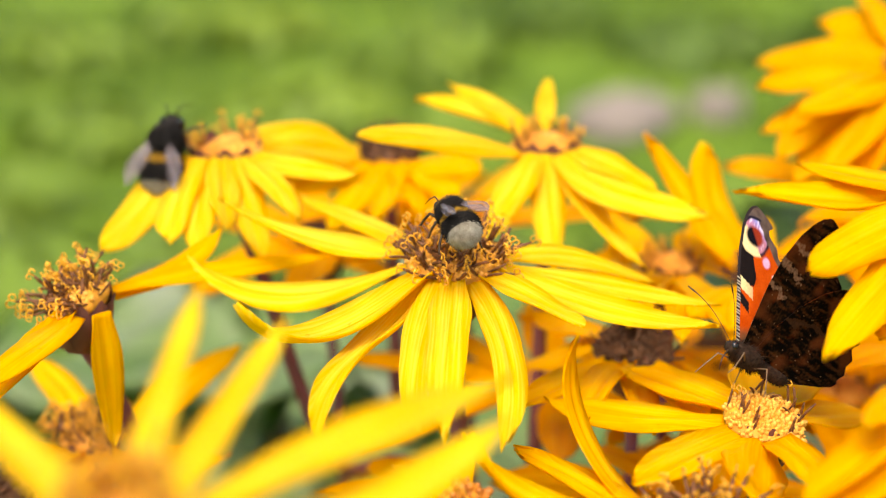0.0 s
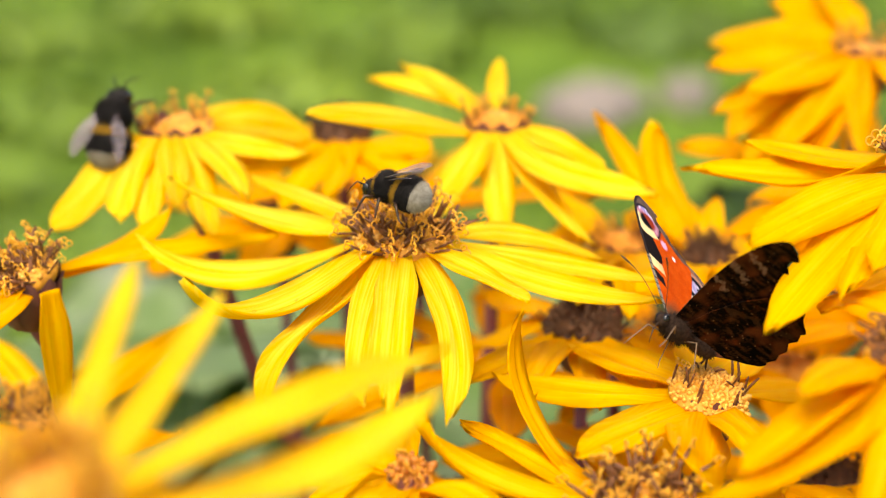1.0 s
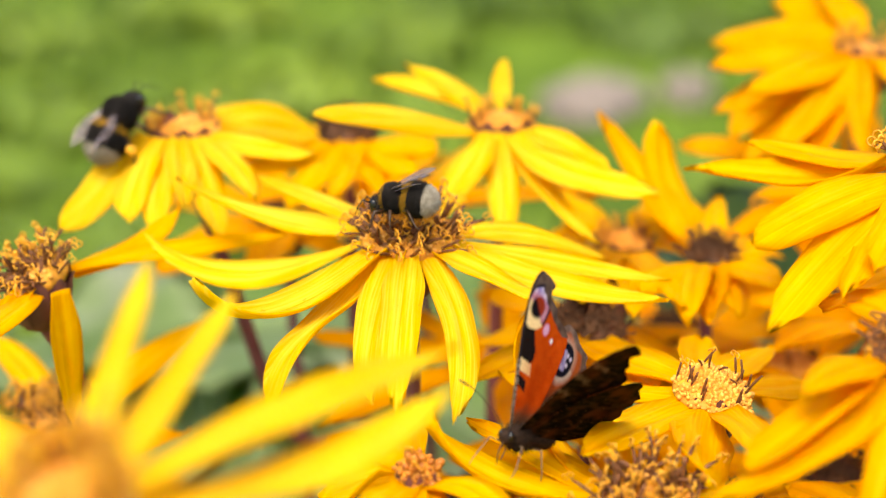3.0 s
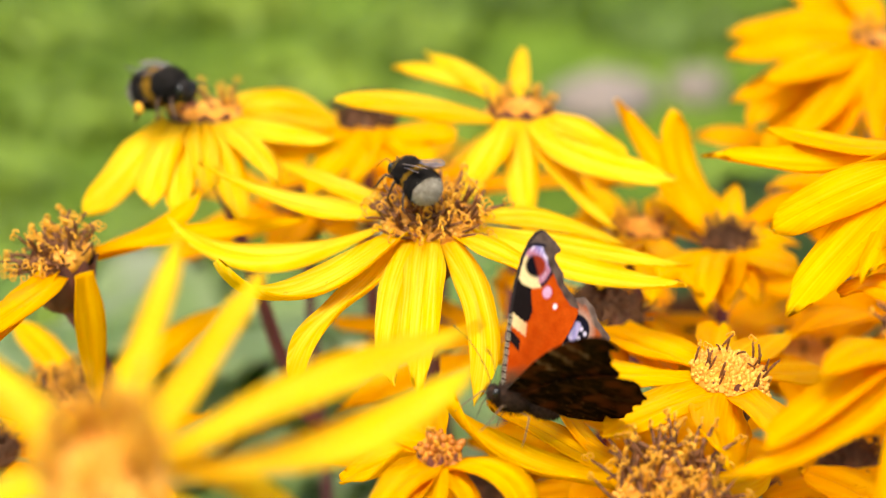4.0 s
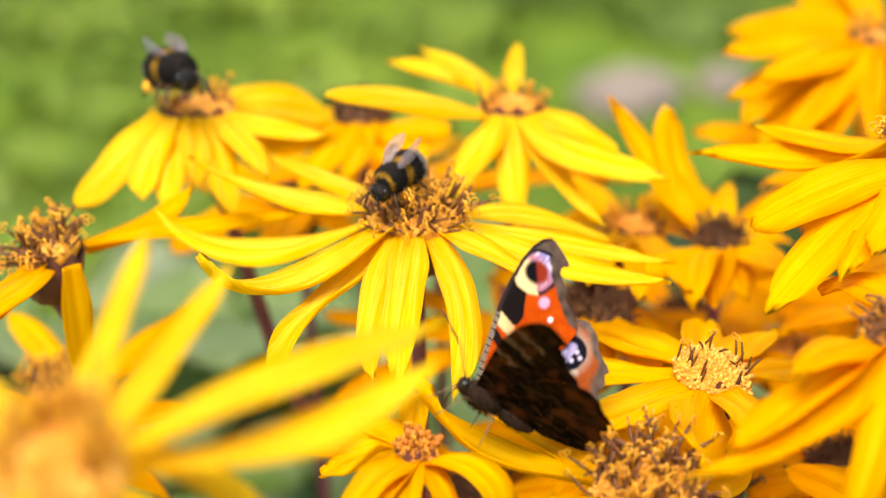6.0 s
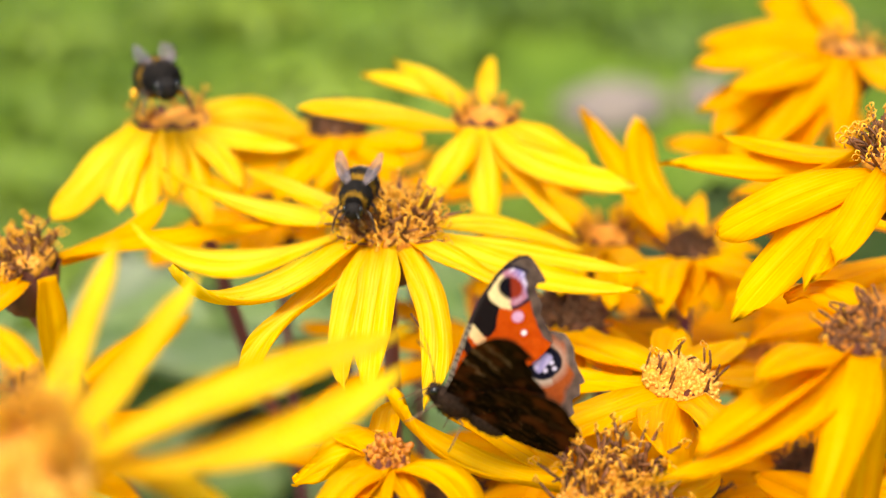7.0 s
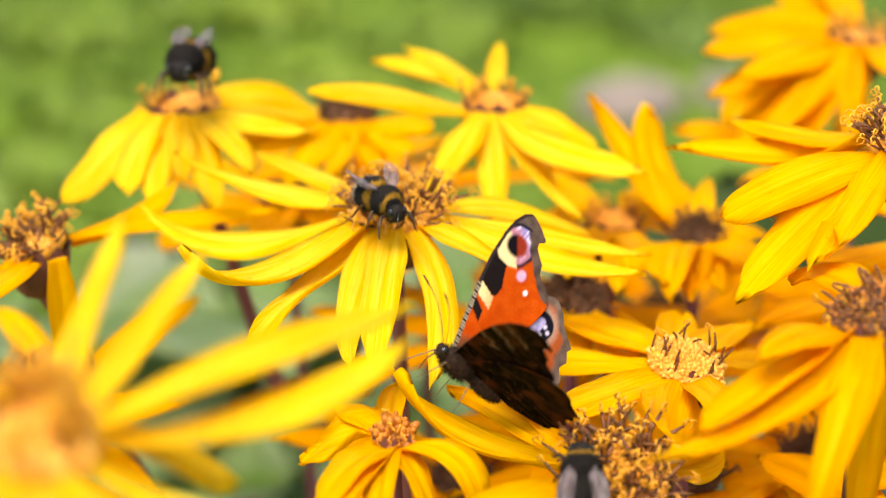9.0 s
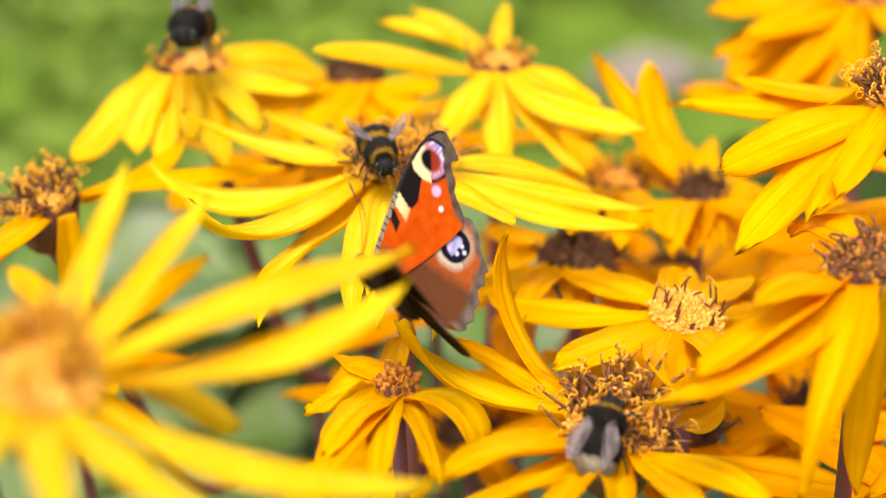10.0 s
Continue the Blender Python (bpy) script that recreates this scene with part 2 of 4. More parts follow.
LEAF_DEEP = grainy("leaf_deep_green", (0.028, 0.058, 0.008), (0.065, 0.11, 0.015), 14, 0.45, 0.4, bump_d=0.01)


def build_leaf(x, y, z, size, rz, tilt, lean):
    """A broad kidney-shaped blade with a toothed rim on an arching stalk."""
    rng = random.Random(int(1000 * (x + 3 * y)))
    ob = thing("leaf", "broad deep green kidney-shaped leaf on a stalk" if x > 0.05 else "broad grey-green kidney-shaped leaf on a stalk", "leaf", pose(x, y, z, tilt, lean, rz), "leaves under the flowers")
    bm = bmesh.new()
    n, rows = 56, []
    for j in range(8):
        q = (j + 0.15) / 7.15
        row = []
        for k in range(n):
            a = radians(-165) + radians(330) * k / (n - 1)
            rr = size * q * (0.80 + 0.2 * math.cos(a)) * (1 + (0.05 * abs(math.sin(k * 1.6)) if j == 7 else 0))
            zz = 0.10 * size * q * q * math.cos(2 * a) + 0.035 * size * q * math.sin(9 * a) - 0.25 * size * q ** 2 * max(0, math.cos(a)) + 0.02 * rng.uniform(-1, 1) * size * q
            row.append(bm.verts.new((rr * math.cos(a), rr * math.sin(a), zz)))
        rows.append(row)
    for r0, r1 in zip(rows, rows[1:]):
        for a, b, c, d in zip(r0, r0[1:], r1[1:], r1):
            bm.faces.new((a, d, c, b))
    bmesh.ops.solidify(bm, geom=bm.faces[:], thickness=0.0009)
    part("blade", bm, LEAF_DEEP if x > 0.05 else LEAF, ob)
    inv = ob.matrix_basis.inverted()
    base = Vector((x * 0.5 + 0.02, y * 0.6 + 0.08, 0.0))
    top = Vector((x, y, z))
    bm = bmesh.new()
    pts = [inv @ (base.lerp(top, s / 8) + Vector((0, 0, 0.10 * math.sin(math.pi * s / 8)))) for s in range(9)]
    tube(bm, pts, [0.006 - 0.003 * s / 8 for s in range(9)], 8)
    part("leaf_stalk", bm, PETIOLE, ob)


for row in ((-0.058, 0.267, 0.872, 0.10, 200, 24, -10), (-0.135, 0.244, 0.862, 0.11, 250, 20, 12), (-0.010, 0.360, 0.832, 0.12, 300, 12, 8),
            (-0.070, 0.215, 0.850, 0.09, 230, 18, 10), (0.120, 0.267, 0.868, 0.11, 330, 22, 14), (0.027, 0.200, 0.862, 0.10, 280, 26, -6),
            (-0.060, 0.450, 0.800, 0.13, 180, 14, 6), (-0.130, 0.400, 0.815, 0.12, 160, 10, 12), (0.133, 0.480, 0.790, 0.12, 20, 8, -14),
            (0.099, 0.240, 0.840, 0.10, 310, 16, 6), (-0.104, 0.180, 0.850, 0.10, 240, 18, 4), (0.030, 0.470, 0.780, 0.12, 90, 12, 4), (-0.048, 0.150, 0.858, 0.09, 215, 22, -4)):
    build_leaf(*row)


# ---- flowers ----
def petal_mesh(azimuth, turn, length, rise, bend, bend2, width, twist, ring, seed):
    """A strap-shaped ray petal: it leaves the disc at ring, climbs at rise degrees and bends on its way; grooved along its length."""
    rng = random.Random(seed)
    bm = bmesh.new()
    uv = bm.loops.layers.uv.new("UVMap")
    ns, nw, thick = 26, 8, 0.00016
    cup, groove, wave, ph = rng.uniform(-0.14, 0.22), rng.uniform(0.035, 0.065), rng.uniform(0.02, 0.07), rng.uniform(0, 6)
    blunt, taper, roll = rng.uniform(2.5, 5.5), rng.uniform(0.22, 0.40), rng.uniform(-0.10, 0.10)
    notch, skew = rng.uniform(0.01, 0.08), rng.uniform(-0.03, 0.03)
    p = Vector((ring * math.cos(radians(azimuth)), ring * math.sin(radians(azimuth)), 0))
    tops, bots, coords = [], [], {}
    for i in range(ns + 1):
        s = i / ns
        a, e = radians(azimuth + turn * s), radians(rise + bend * s + bend2 * s * s)
        t = Vector((math.cos(e) * math.cos(a), math.cos(e) * math.sin(a), math.sin(e)))
        if i:
            p = p + (t + last).normalized() * (length / ns)
        last = t
        side = Vector((math.sin(a), -math.cos(a), 0))
        nor = side.cross(t)
        w_ = radians(twist * min(1, 0.25 + 1.5 * s))
        side, nor = side * math.cos(w_) + nor * math.sin(w_), nor * math.cos(w_) - side * math.sin(w_)
        grow = min(1.0, s / 0.38)
        half = 0.5 * width * (0.52 + 0.48 * grow * grow * (3 - 2 * grow)) * (1.08 - taper * s) * max(0.0, 1 - s ** blunt) ** 0.55
        half = max(half, 0.0003)
        rt, rb = [], []
        for j in range(nw + 1):
            v = -1 + 2 * j / nw
            lift = width * (cup * v * v * (1 - 0.4 * s) - groove * math.cos(2.5 * math.pi * v) * math.sin(math.pi * min(1, s * 1.05)) ** 0.5
                            + wave * v * math.sin(7 * s + ph) + roll * v * abs(v) * s)
            back = -notch * length * (1 - abs(math.cos(1.5 * math.pi * v))) * s ** 8 + skew * length * v * s ** 4
            q = p + side * (v * half * (1 + 0.03 * math.sin(14 * s + 3 * ph))) + nor * lift + t * back
            rt.append(bm.verts.new(q + nor * thick))
            rb.append(bm.verts.new(q - nor * thick))
            coords[rt[-1]] = coords[rb[-1]] = (s, 0.5 + v * half / width)
        tops.append(rt)
        bots.append(rb)
    for i in range(ns):
        for j in range(nw):
            bm.faces.new((tops[i][j], tops[i][j + 1], tops[i + 1][j + 1], tops[i + 1][j]))
            bm.faces.new((bots[i][j], bots[i + 1][j], bots[i + 1][j + 1], bots[i][j + 1]))
        for j, flip in ((0, False), (nw, True)):
            f = (tops[i][j], tops[i + 1][j], bots[i + 1][j], bots[i][j])
            bm.faces.new(f[::-1] if flip else f)
    for row_t, row_b, flip in ((tops[0], bots[0], True), (tops[ns], bots[ns], False)):
        for j in range(nw):
            f = (row_t[j], row_t[j + 1], row_b[j + 1], row_b[j])
            bm.faces.new(f[::-1] if flip else f)
    for f in bm.faces:
        for lp in f.loops:
            lp[uv].uv = coords[lp.vert]
    return bm


def floret_mesh(seed, tall, curl, mats):
    """An open disc floret: a slim dark anther tube that ends in two curled amber stigma arms."""
    rng = random.Random(seed)
    bm = bmesh.new()
    lean = rng.uniform(-0.0008, 0.0008)
    pts = [Vector((lean * (k / 5) ** 2 * 2, 0, tall * k / 5)) for k in range(6)]
    tube(bm, pts, [0.00024, 0.00022, 0.00026, 0.00029, 0.00028, 0.00020], 6, 0)
    if curl:
        for sgn in (1, -1):
            r = rng.uniform(0.00042, 0.00068)
            turn_ = rng.uniform(4.0, 5.6)
            arc = [pts[-1] + Vector((sgn * r * (1 - math.cos(turn_ * k / 9)), rng.uniform(-1, 1) * 0.00012 * k / 3, 0.0007 + r * math.sin(turn_ * k / 9))) for k in range(10)]
            tube(bm, [pts[-1]] + arc, 0.00014, 5, 1)
    return link_bm("floret", bm, mats)


FLORETS = [floret_mesh(k, 0.0046 + 0.0005 * (k % 3), True, [ANTHER, CURL]) for k in range(5)]
RODS = [floret_mesh(20 + k, 0.0042 + 0.0006 * k, False, [ANTHER, CURL]) for k in range(3)]
AMBER_FLORETS = [floret_mesh(30 + k, 0.0032 + 0.0005 * (k % 3), True, [DISC, CURL]) for k in range(3)]
DRY = [floret_mesh(40 + k, 0.0042 + 0.0010 * k, k == 1, [WITHER, WITHER]) for k in range(3)]


def disc_mesh(radius, height, state, seed):
    """The dome of the flower's disc with its packed florets and buds."""
    rng = random.Random(seed)
    bm = bmesh.new()
    blob(bm, Matrix.Diagonal((radius * 0.92, radius * 0.92, height, 1)), 24, 12, 0)
    count = int((300 if state == 'half' else 150) * (radius / 0.008) ** 2)
    for k in range(count):
        q = math.sqrt((k + 0.5) / count)
        a = k * 2.39996 + rng.uniform(-0.12, 0.12)
        q = min(1.0, q + rng.uniform(-0.03, 0.03))
        n = Vector((q * math.cos(a), q * math.sin(a), math.sqrt(max(0.02, 1 - q * q))))
        p = Vector((n.x * radius * 0.93, n.y * radius * 0.93, n.z * height))
        s = rng.uniform(0.00026, 0.00062) * {"bud": 1.5, "young": 1.5}.get(state, 0.85)
        r = Vector((n.x / radius, n.y / radius, n.z / height)).to_track_quat("Z", "Y").to_matrix().to_4x4()
        blob(bm, Matrix.Translation(p) @ r @ Matrix.Diagonal((s, s, s * rng.uniform(0.9, 1.9), 1)), 6, 4, 1)
    return bm


def involucre_mesh(radius, depth, seed):
    """The brown cup of bracts that holds the head, with its overlapping pointed bracts."""
    rng = random.Random(seed)
    bm = bmesh.new()
    prof = [(0.0022, -depth), (radius * 0.55, -depth * 0.93), (radius * 0.86, -depth * 0.6), (radius * 0.95, -depth * 0.2), (radius * 0.98, 0.0003)]
    rows = [[bm.verts.new((r * math.cos(k * math.tau / 20), r * math.sin(k * math.tau / 20), z)) for k in range(20)] for r, z in prof]
    for r0, r1 in zip(rows, rows[1:]):
        for k in range(20):
            bm.faces.new((r0[k], r0[(k + 1) % 20], r1[(k + 1) % 20], r1[k]))
    for k in range(9):
        a = k * math.tau / 9 + rng.uniform(-0.1, 0.1)
        c, s_ = math.cos(a), math.sin(a)
        pts = [Vector((c * r * 1.05, s_ * r * 1.05, z)) for r, z in prof[1:]] + [Vector((c * radius * 1.1, s_ * radius * 1.1, 0.0018))]
        widths = [0.5, 0.9, 1.0, 0.8, 0.1]
        side = Vector((-s_, c, 0))
        out = Vector((c, s_, 0)) * 0.0004
        ring = [(bm.verts.new(p - side * radius * 0.33 * w), bm.verts.new(p + out), bm.verts.new(p + side * radius * 0.33 * w)) for p, w in zip(pts, widths)]
        for u, v in zip(ring, ring[1:]):
            bm.faces.new((u[0], u[1], v[1], v[0]))
            bm.faces.new((u[1], u[2], v[2], v[1]))
    return bm


FLOWER_SEED = [0]


def flower(label, centre, ring, petals, petal_material_, state, size=1.0, root=None, face=(0, 0)):
    """state: open (curled florets), half (buds with a rim of open florets), bud, dry."""
    FLOWER_SEED[0] += 1
    seed = 100 * FLOWER_SEED[0]
    rng = random.Random(seed)
    ob = thing("flower", label, "flower", pose(*centre), "yellow flowers")
    for k, row in enumerate(petals):
        az, turn, length, rise, bend, bend2, width, twist = row
        part("petal", petal_mesh(az, turn, length / 1000, rise, bend, bend2, width / 1000, twist, ring, seed + k), petal_material_, ob)
    radius, height = ring * 1.08 * size, ring * {"dry": 0.45, "soft": 0.26, "rods": 0.45, "open": 0.45, "half": 0.42}.get(state, 0.6)
    mats = {"open": [DISC, SOFT], "half": [DISC, BUDS], "soft": [DISC, SOFT], "rods": [WITHER, BRONZE], "bud": [DISC, BUDS], "young": [DISC, BRONZE], "dry": [WITHER, WITHER]}[state]
    disc = part("disc", disc_mesh(radius, height, state, seed), mats, ob)
    disc.matrix_basis = pose(0, 0, 0.0004 if state != "soft" else -0.22 * ring, *face)
    count = {"open": 170 if ring > 0.0071 else 130, "half": 17, "soft": 26, "rods": 64, "bud": 50, "young": 5, "dry": 110}[state]
    for k in range(count):
        a = k * 2.39996 + rng.uniform(-0.25, 0.25) if state not in ('half', 'soft', 'bud') else radians(rng.uniform(-25, 205) if rng.random() < 0.8 else rng.uniform(0, 360))
        q = math.sqrt((k + 0.5) / count) if state not in ("half", "soft", "bud") else rng.uniform(0.62, 1.0)
        if state in ("open", "rods"):
            q = 0.25 + 0.75 * q
        tilt = q * (rng.uniform(52, 80) if state not in ('half', 'soft', 'bud') else rng.uniform(4, 46))
        p = (q * radius * 0.86 * math.cos(a), q * radius * 0.86 * math.sin(a), height * math.sqrt(max(0.03, 1 - q * q * 0.95)) - 0.0006)
        pool = {"open": rng.choice((FLORETS, FLORETS, RODS) if q > 0.55 else (AMBER_FLORETS, AMBER_FLORETS, RODS)), "half": RODS if rng.random() < 0.7 else FLORETS, "soft": AMBER_FLORETS if rng.random() < 0.75 else FLORETS, "bud": AMBER_FLORETS if rng.random() < 0.8 else FLORETS, "rods": RODS if rng.random() < 0.85 else FLORETS, "dry": DRY, "young": AMBER_FLORETS}[state]
        fl = part("floret", rng.choice(pool), None, disc)
        s = rng.uniform(0.8, 1.2) * (0.6 + 0.4 * ring / 0.0075) * {'soft': 0.85, 'dry': 0.75, 'half': 0.85, 'rods': 0.85, 'bud': 1.25, 'open': 1.0 if pool is not AMBER_FLORETS else 0.85}.get(state, 1.0)
        fl.matrix_basis = Matrix.Translation(p) @ pose(0, 0, 0, 0, 0, math.degrees(a)) @ pose(0, 0, 0, 0, tilt, rng.uniform(0, 360)) @ Matrix.Scale(s, 4)
    part("involucre", involucre_mesh(ring * 0.82, ring * 1.3, seed), BRACT, ob)
    end = Vector(root or (centre[0] * 0.5 + 0.02, centre[1] * 0.5 + 0.06, 0.45)) - Vector(centre)
    start = Vector((0, 0, -ring * 1.15))
    bm = bmesh.new()
    pts = [start.lerp(end, s / 12) + Vector((0, 0, -0.05 * math.sin(math.pi * s / 12) ** 2 * 0.5)) for s in range(13)]
    tube(bm, pts, [0.0012 + 0.0012 * s / 12 for s in range(13)], 10)
    part("stem", bm, STEM, ob, "slender purple-brown stem")
    return ob


# each petal: azimuth, turn, length (mm), rise, bend, second bend, width (mm), twist (degrees)
flower('bright yellow flower with narrow drooping petals and curled brown florets', (-0.0005, 0.0062, 0.9962), 0.0075, [
    (163.3, 12.0, 43.1, -27.5, -0.3, 75.1, 8.7, 8.0),
    (151.5, -4.8, 42.5, -5.3, 18.1, 1.9, 8.3, 2.0),
    (123.7, 5.9, 41.5, 1.5, -6.1, 2.3, 7.6, -8.0),
    (-126.9, -20.1, 44.6, -2.4, -72.2, 141.8, 7.7, -4.0),
    (-127.4, 31.6, 47.4, -41.7, 155.6, -145.5, 6.9, -18.0),
    (-106.1, 22.6, 43.0, -17.7, 2.0, 14.2, 7.0, -14.0),
    (-92.3, -0.3, 44.4, -3.2, 8.1, -41.1, 7.1, -8.0),
    (-66.0, -36.6, 43.1, -16.0, -4.9, 6.3, 6.5, 16.0),
    (31.7, -16.7, 33.6, 0.3, -38.4, 6.9, 5.4, -24.0),
    (-0.1, -5.0, 38.1, -9.6, -8.7, 12.0, 5.6, -22.0),
    (-17.6, 4.3, 38.5, -22.5, 19.9, 8.1, 6.3, -22.0),
    (-52.7, -11.6, 29.3, 2.9, -11.8, 14.8, 5.5, 0.0),
    (73.5, -4.6, 24.1, -0.9, -4.1, -1.3, 6.4, 12.0),
], PETAL_FRESH, 'open', 1.15, (0.002, 0.017, 0.928), (5, 0))
flower('yellow flower seen from the side with broad hanging petals', (-0.0457, 0.06, 1.0011), 0.008, [
    (39.0, -7.5, 26.1, -12.6, -8.8, -5.1, 10.1, -58.0),
    (-100.9, 17.1, 23.7, -29.7, -0.5, -1.6, 7.9, -16.0),
    (-70.0, -1.4, 25.1, -34.1, -1.5, -3.2, 8.1, 12.0),
    (-49.7, -24.7, 25.2, -8.6, -5.6, -6.5, 8.1, 12.0),
    (-136.7, 9.9, 26.3, -34.9, -3.1, 14.0, 9.7, 24.0),
    (-116.6, 29.2, 22.2, -27.5, -3.5, 1.7, 8.1, -24.0),
    (62.1, -22.8, 28.0, -1.0, -12.0, -12.5, 8.3, -22.0),
    (-84.7, 5.1, 20.7, -27.1, 6.5, 1.7, 7.9, 36.0),
    (-34.1, 1.9, 24.3, -2.9, -0.3, 6.8, 8.3, -20.0),
], PETAL_FRESH, 'soft', 1.0, (-0.0085, 0.0950, 0.9121), (8, -16))
flower('yellow flower with spreading petals and pale amber disc', (0.0177, 0.062, 1.0014), 0.0072, [
    (89.2, -5.9, 26.0, 9.4, 1.4, 1.4, 4.5, 0.0),
    (117.5, 13.6, 28.8, 14.1, -7.5, -4.8, 7.9, 2.0),
    (130.4, 14.7, 29.2, 10.9, -14.3, 1.1, 7.9, 6.0),
    (215.0, 6.2, 39.5, 19.0, -5.0, -5.4, 7.9, 32.0),
    (-112.9, -3.2, 24.2, -20.0, 1.2, -2.0, 8.1, 12.0),
    (-92.0, 8.2, 26.1, -46.3, 3.8, 7.2, 7.7, 10.0),
    (-69.3, 49.0, 37.4, -15.7, 27.3, -14.3, 9.4, -30.0),
    (-49.1, 0.5, 22.4, -5.2, 3.8, -17.4, 7.9, -6.0),
    (-68.8, 25.0, 30.7, -35.7, 14.3, -5.4, 7.9, 8.0),
], PETAL_FRESH, 'soft', 1.0, (0.015, 0.079, 0.894), (12, 0))
flower('orange-yellow faded flower with brown disc behind others', (-0.0142, 0.095, 0.9892), 0.0065, [
    (-130.9, -6.9, 25.8, -0.5, 6.6, -5.5, 9.1, 20.0),
    (-106.7, -11.1, 25.9, -11.1, -3.5, -10.4, 8.9, -8.0),
    (-84.1, -22.1, 25.5, -7.7, -5.2, -1.7, 8.9, -28.0),
    (-60.3, -2.8, 24.9, 0.7, -1.8, 0.1, 8.9, -10.0),
    (-48.4, -7.7, 24.5, 17.1, -10.8, -5.7, 9.1, -26.0),
    (122.0, -1.6, 19.9, -20.8, 17.1, -4.6, 9.1, 18.0),
    (-72.2, -11.6, 25.0, -3.5, -8.1, -4.5, 8.9, 26.0),
], PETAL_GOLD, 'dry', 1.0, (-0.0117, 0.1000, 0.9196), (0, 0))
flower('golden flower with amber disc partly covered by petals', (0.0427, 0.0612, 0.9763), 0.007, [
    (-107.1, -0.2, 33.6, 7.5, -2.1, -9.4, 8.4, -18.0),
    (-94.6, 2.8, 36.1, 5.5, -4.9, -7.6, 7.6, 24.0),
    (-78.4, 0.2, 33.3, 6.0, -5.3, -10.3, 9.0, 8.0),
    (104.6, -1.3, 29.5, -24.2, -10.4, 56.8, 10.5, 10.0),
    (-121.5, -10.2, 23.6, 21.4, 5.2, -39.8, 10.3, 8.0),
    (111.5, 6.7, 24.3, 5.8, -3.2, 1.1, 8.0, 12.0),
    (-239.3, 1.0, 22.2, -29.5, 12.5, 10.5, 8.2, 44.0),
    (65.7, 4.9, 21.8, 10.1, -3.5, 3.4, 8.0, 8.0),
    (-82.9, 2.4, 24.2, 6.0, -4.3, -5.6, 8.0, 4.0),
], PETAL_GOLD, 'soft', 1.0, None, (14, 0))
flower('golden flower with petals standing stiffly upright beside a brown disc', (0.0587, 0.05, 0.9771), 0.0045, [
    (141.0, 8.2, 34.0, 44.8, 2.2, 7.1, 8.6, 12.0),
    (126.7, -0.3, 27.8, 46.9, 19.1, 22.5, 9.7, 8.0),
    (98.1, -4.3, 19.5, 20.6, -10.8, -1.8, 8.4, -26.0),
    (-114.1, 21.6, 28.0, 18.8, -36.0, -15.6, 8.4, -26.0),
    (-82.0, -9.9, 20.1, -2.8, -6.1, -4.5, 8.4, 10.0),
    (46.6, -4.5, 22.6, -0.8, -22.0, -17.8, 8.6, -24.0),
    (-65.0, -6.9, 21.6, 9.3, -1.1, -1.6, 8.8, -16.0),
    (81.9, -6.6, 19.7, 19.4, -10.4, -2.4, 8.4, 38.0),
    (-132.4, 16.4, 24.3, 9.1, -5.0, -7.1, 8.6, 18.0),
    (-94.1, -8.6, 22.1, -6.3, -4.0, -1.2, 8.4, -38.0),
    (123.7, -14.5, 25.5, -6.6, 7.1, 12.7, 8.6, 14.0),
], PETAL_GOLD, 'dry', 1.2, None, (0, 0))
flower('golden flower with a withered dark brown disc', (0.0324, 0.0264, 0.9716), 0.0063, [
    (131.1, 2.3, 27.2, -18.5, -29.3, 21.3, 11.3, 20.0),
    (-127.9, -0.1, 29.0, 6.0, -1.6, -5.2, 8.5, -6.0),
    (-108.3, -2.5, 32.8, 18.1, -8.1, -44.4, 7.8, -16.0),
    (37.6, 0.7, 30.3, -29.6, -29.9, 42.9, 11.5, -28.0),
    (-94.3, 9.0, 32.6, 2.8, -2.2, 2.7, 7.1, 20.0),
    (119.9, -6.1, 31.7, -10.0, -12.9, 20.6, 9.3, 4.0),
    (-74.1, -0.7, 29.3, 3.3, 1.1, 6.1, 8.8, 0.0),
], PETAL_GOLD, 'dry', 1.2, (0.04, 0.06, 0.6), (12, 0))
flower('golden yellow flower with a budded disc ringed by dark florets', (0.0486, -0.0205, 0.9788), 0.006, [
    (120.3, 6.0, 31.3, -4.3, -8.1, 7.1, 9.2, 16.0),
    (154.2, -16.1, 34.4, -12.1, 7.5, 0.9, 9.2, 20.0),
    (-132.1, 5.7, 30.8, 9.4, -8.6, 1.3, 10.9, 4.0),
    (-103.1, 8.7, 31.0, 4.5, 3.3, 1.6, 11.2, 34.0),
    (-81.9, -10.8, 30.9, 15.3, -2.6, -6.9, 9.2, -2.0),
    (68.0, -6.4, 31.1, -7.0, -6.1, 0.6, 9.2, 0.0),
    (91.4, -16.9, 31.1, -8.1, -4.1, 0.9, 9.0, -20.0),
    (44.0, 10.8, 30.6, -19.2, 9.6, -13.9, 9.4, -26.0),
], PETAL_GOLD, 'half', 1.12, (0.06, 0.03, 0.6), (16, 12))
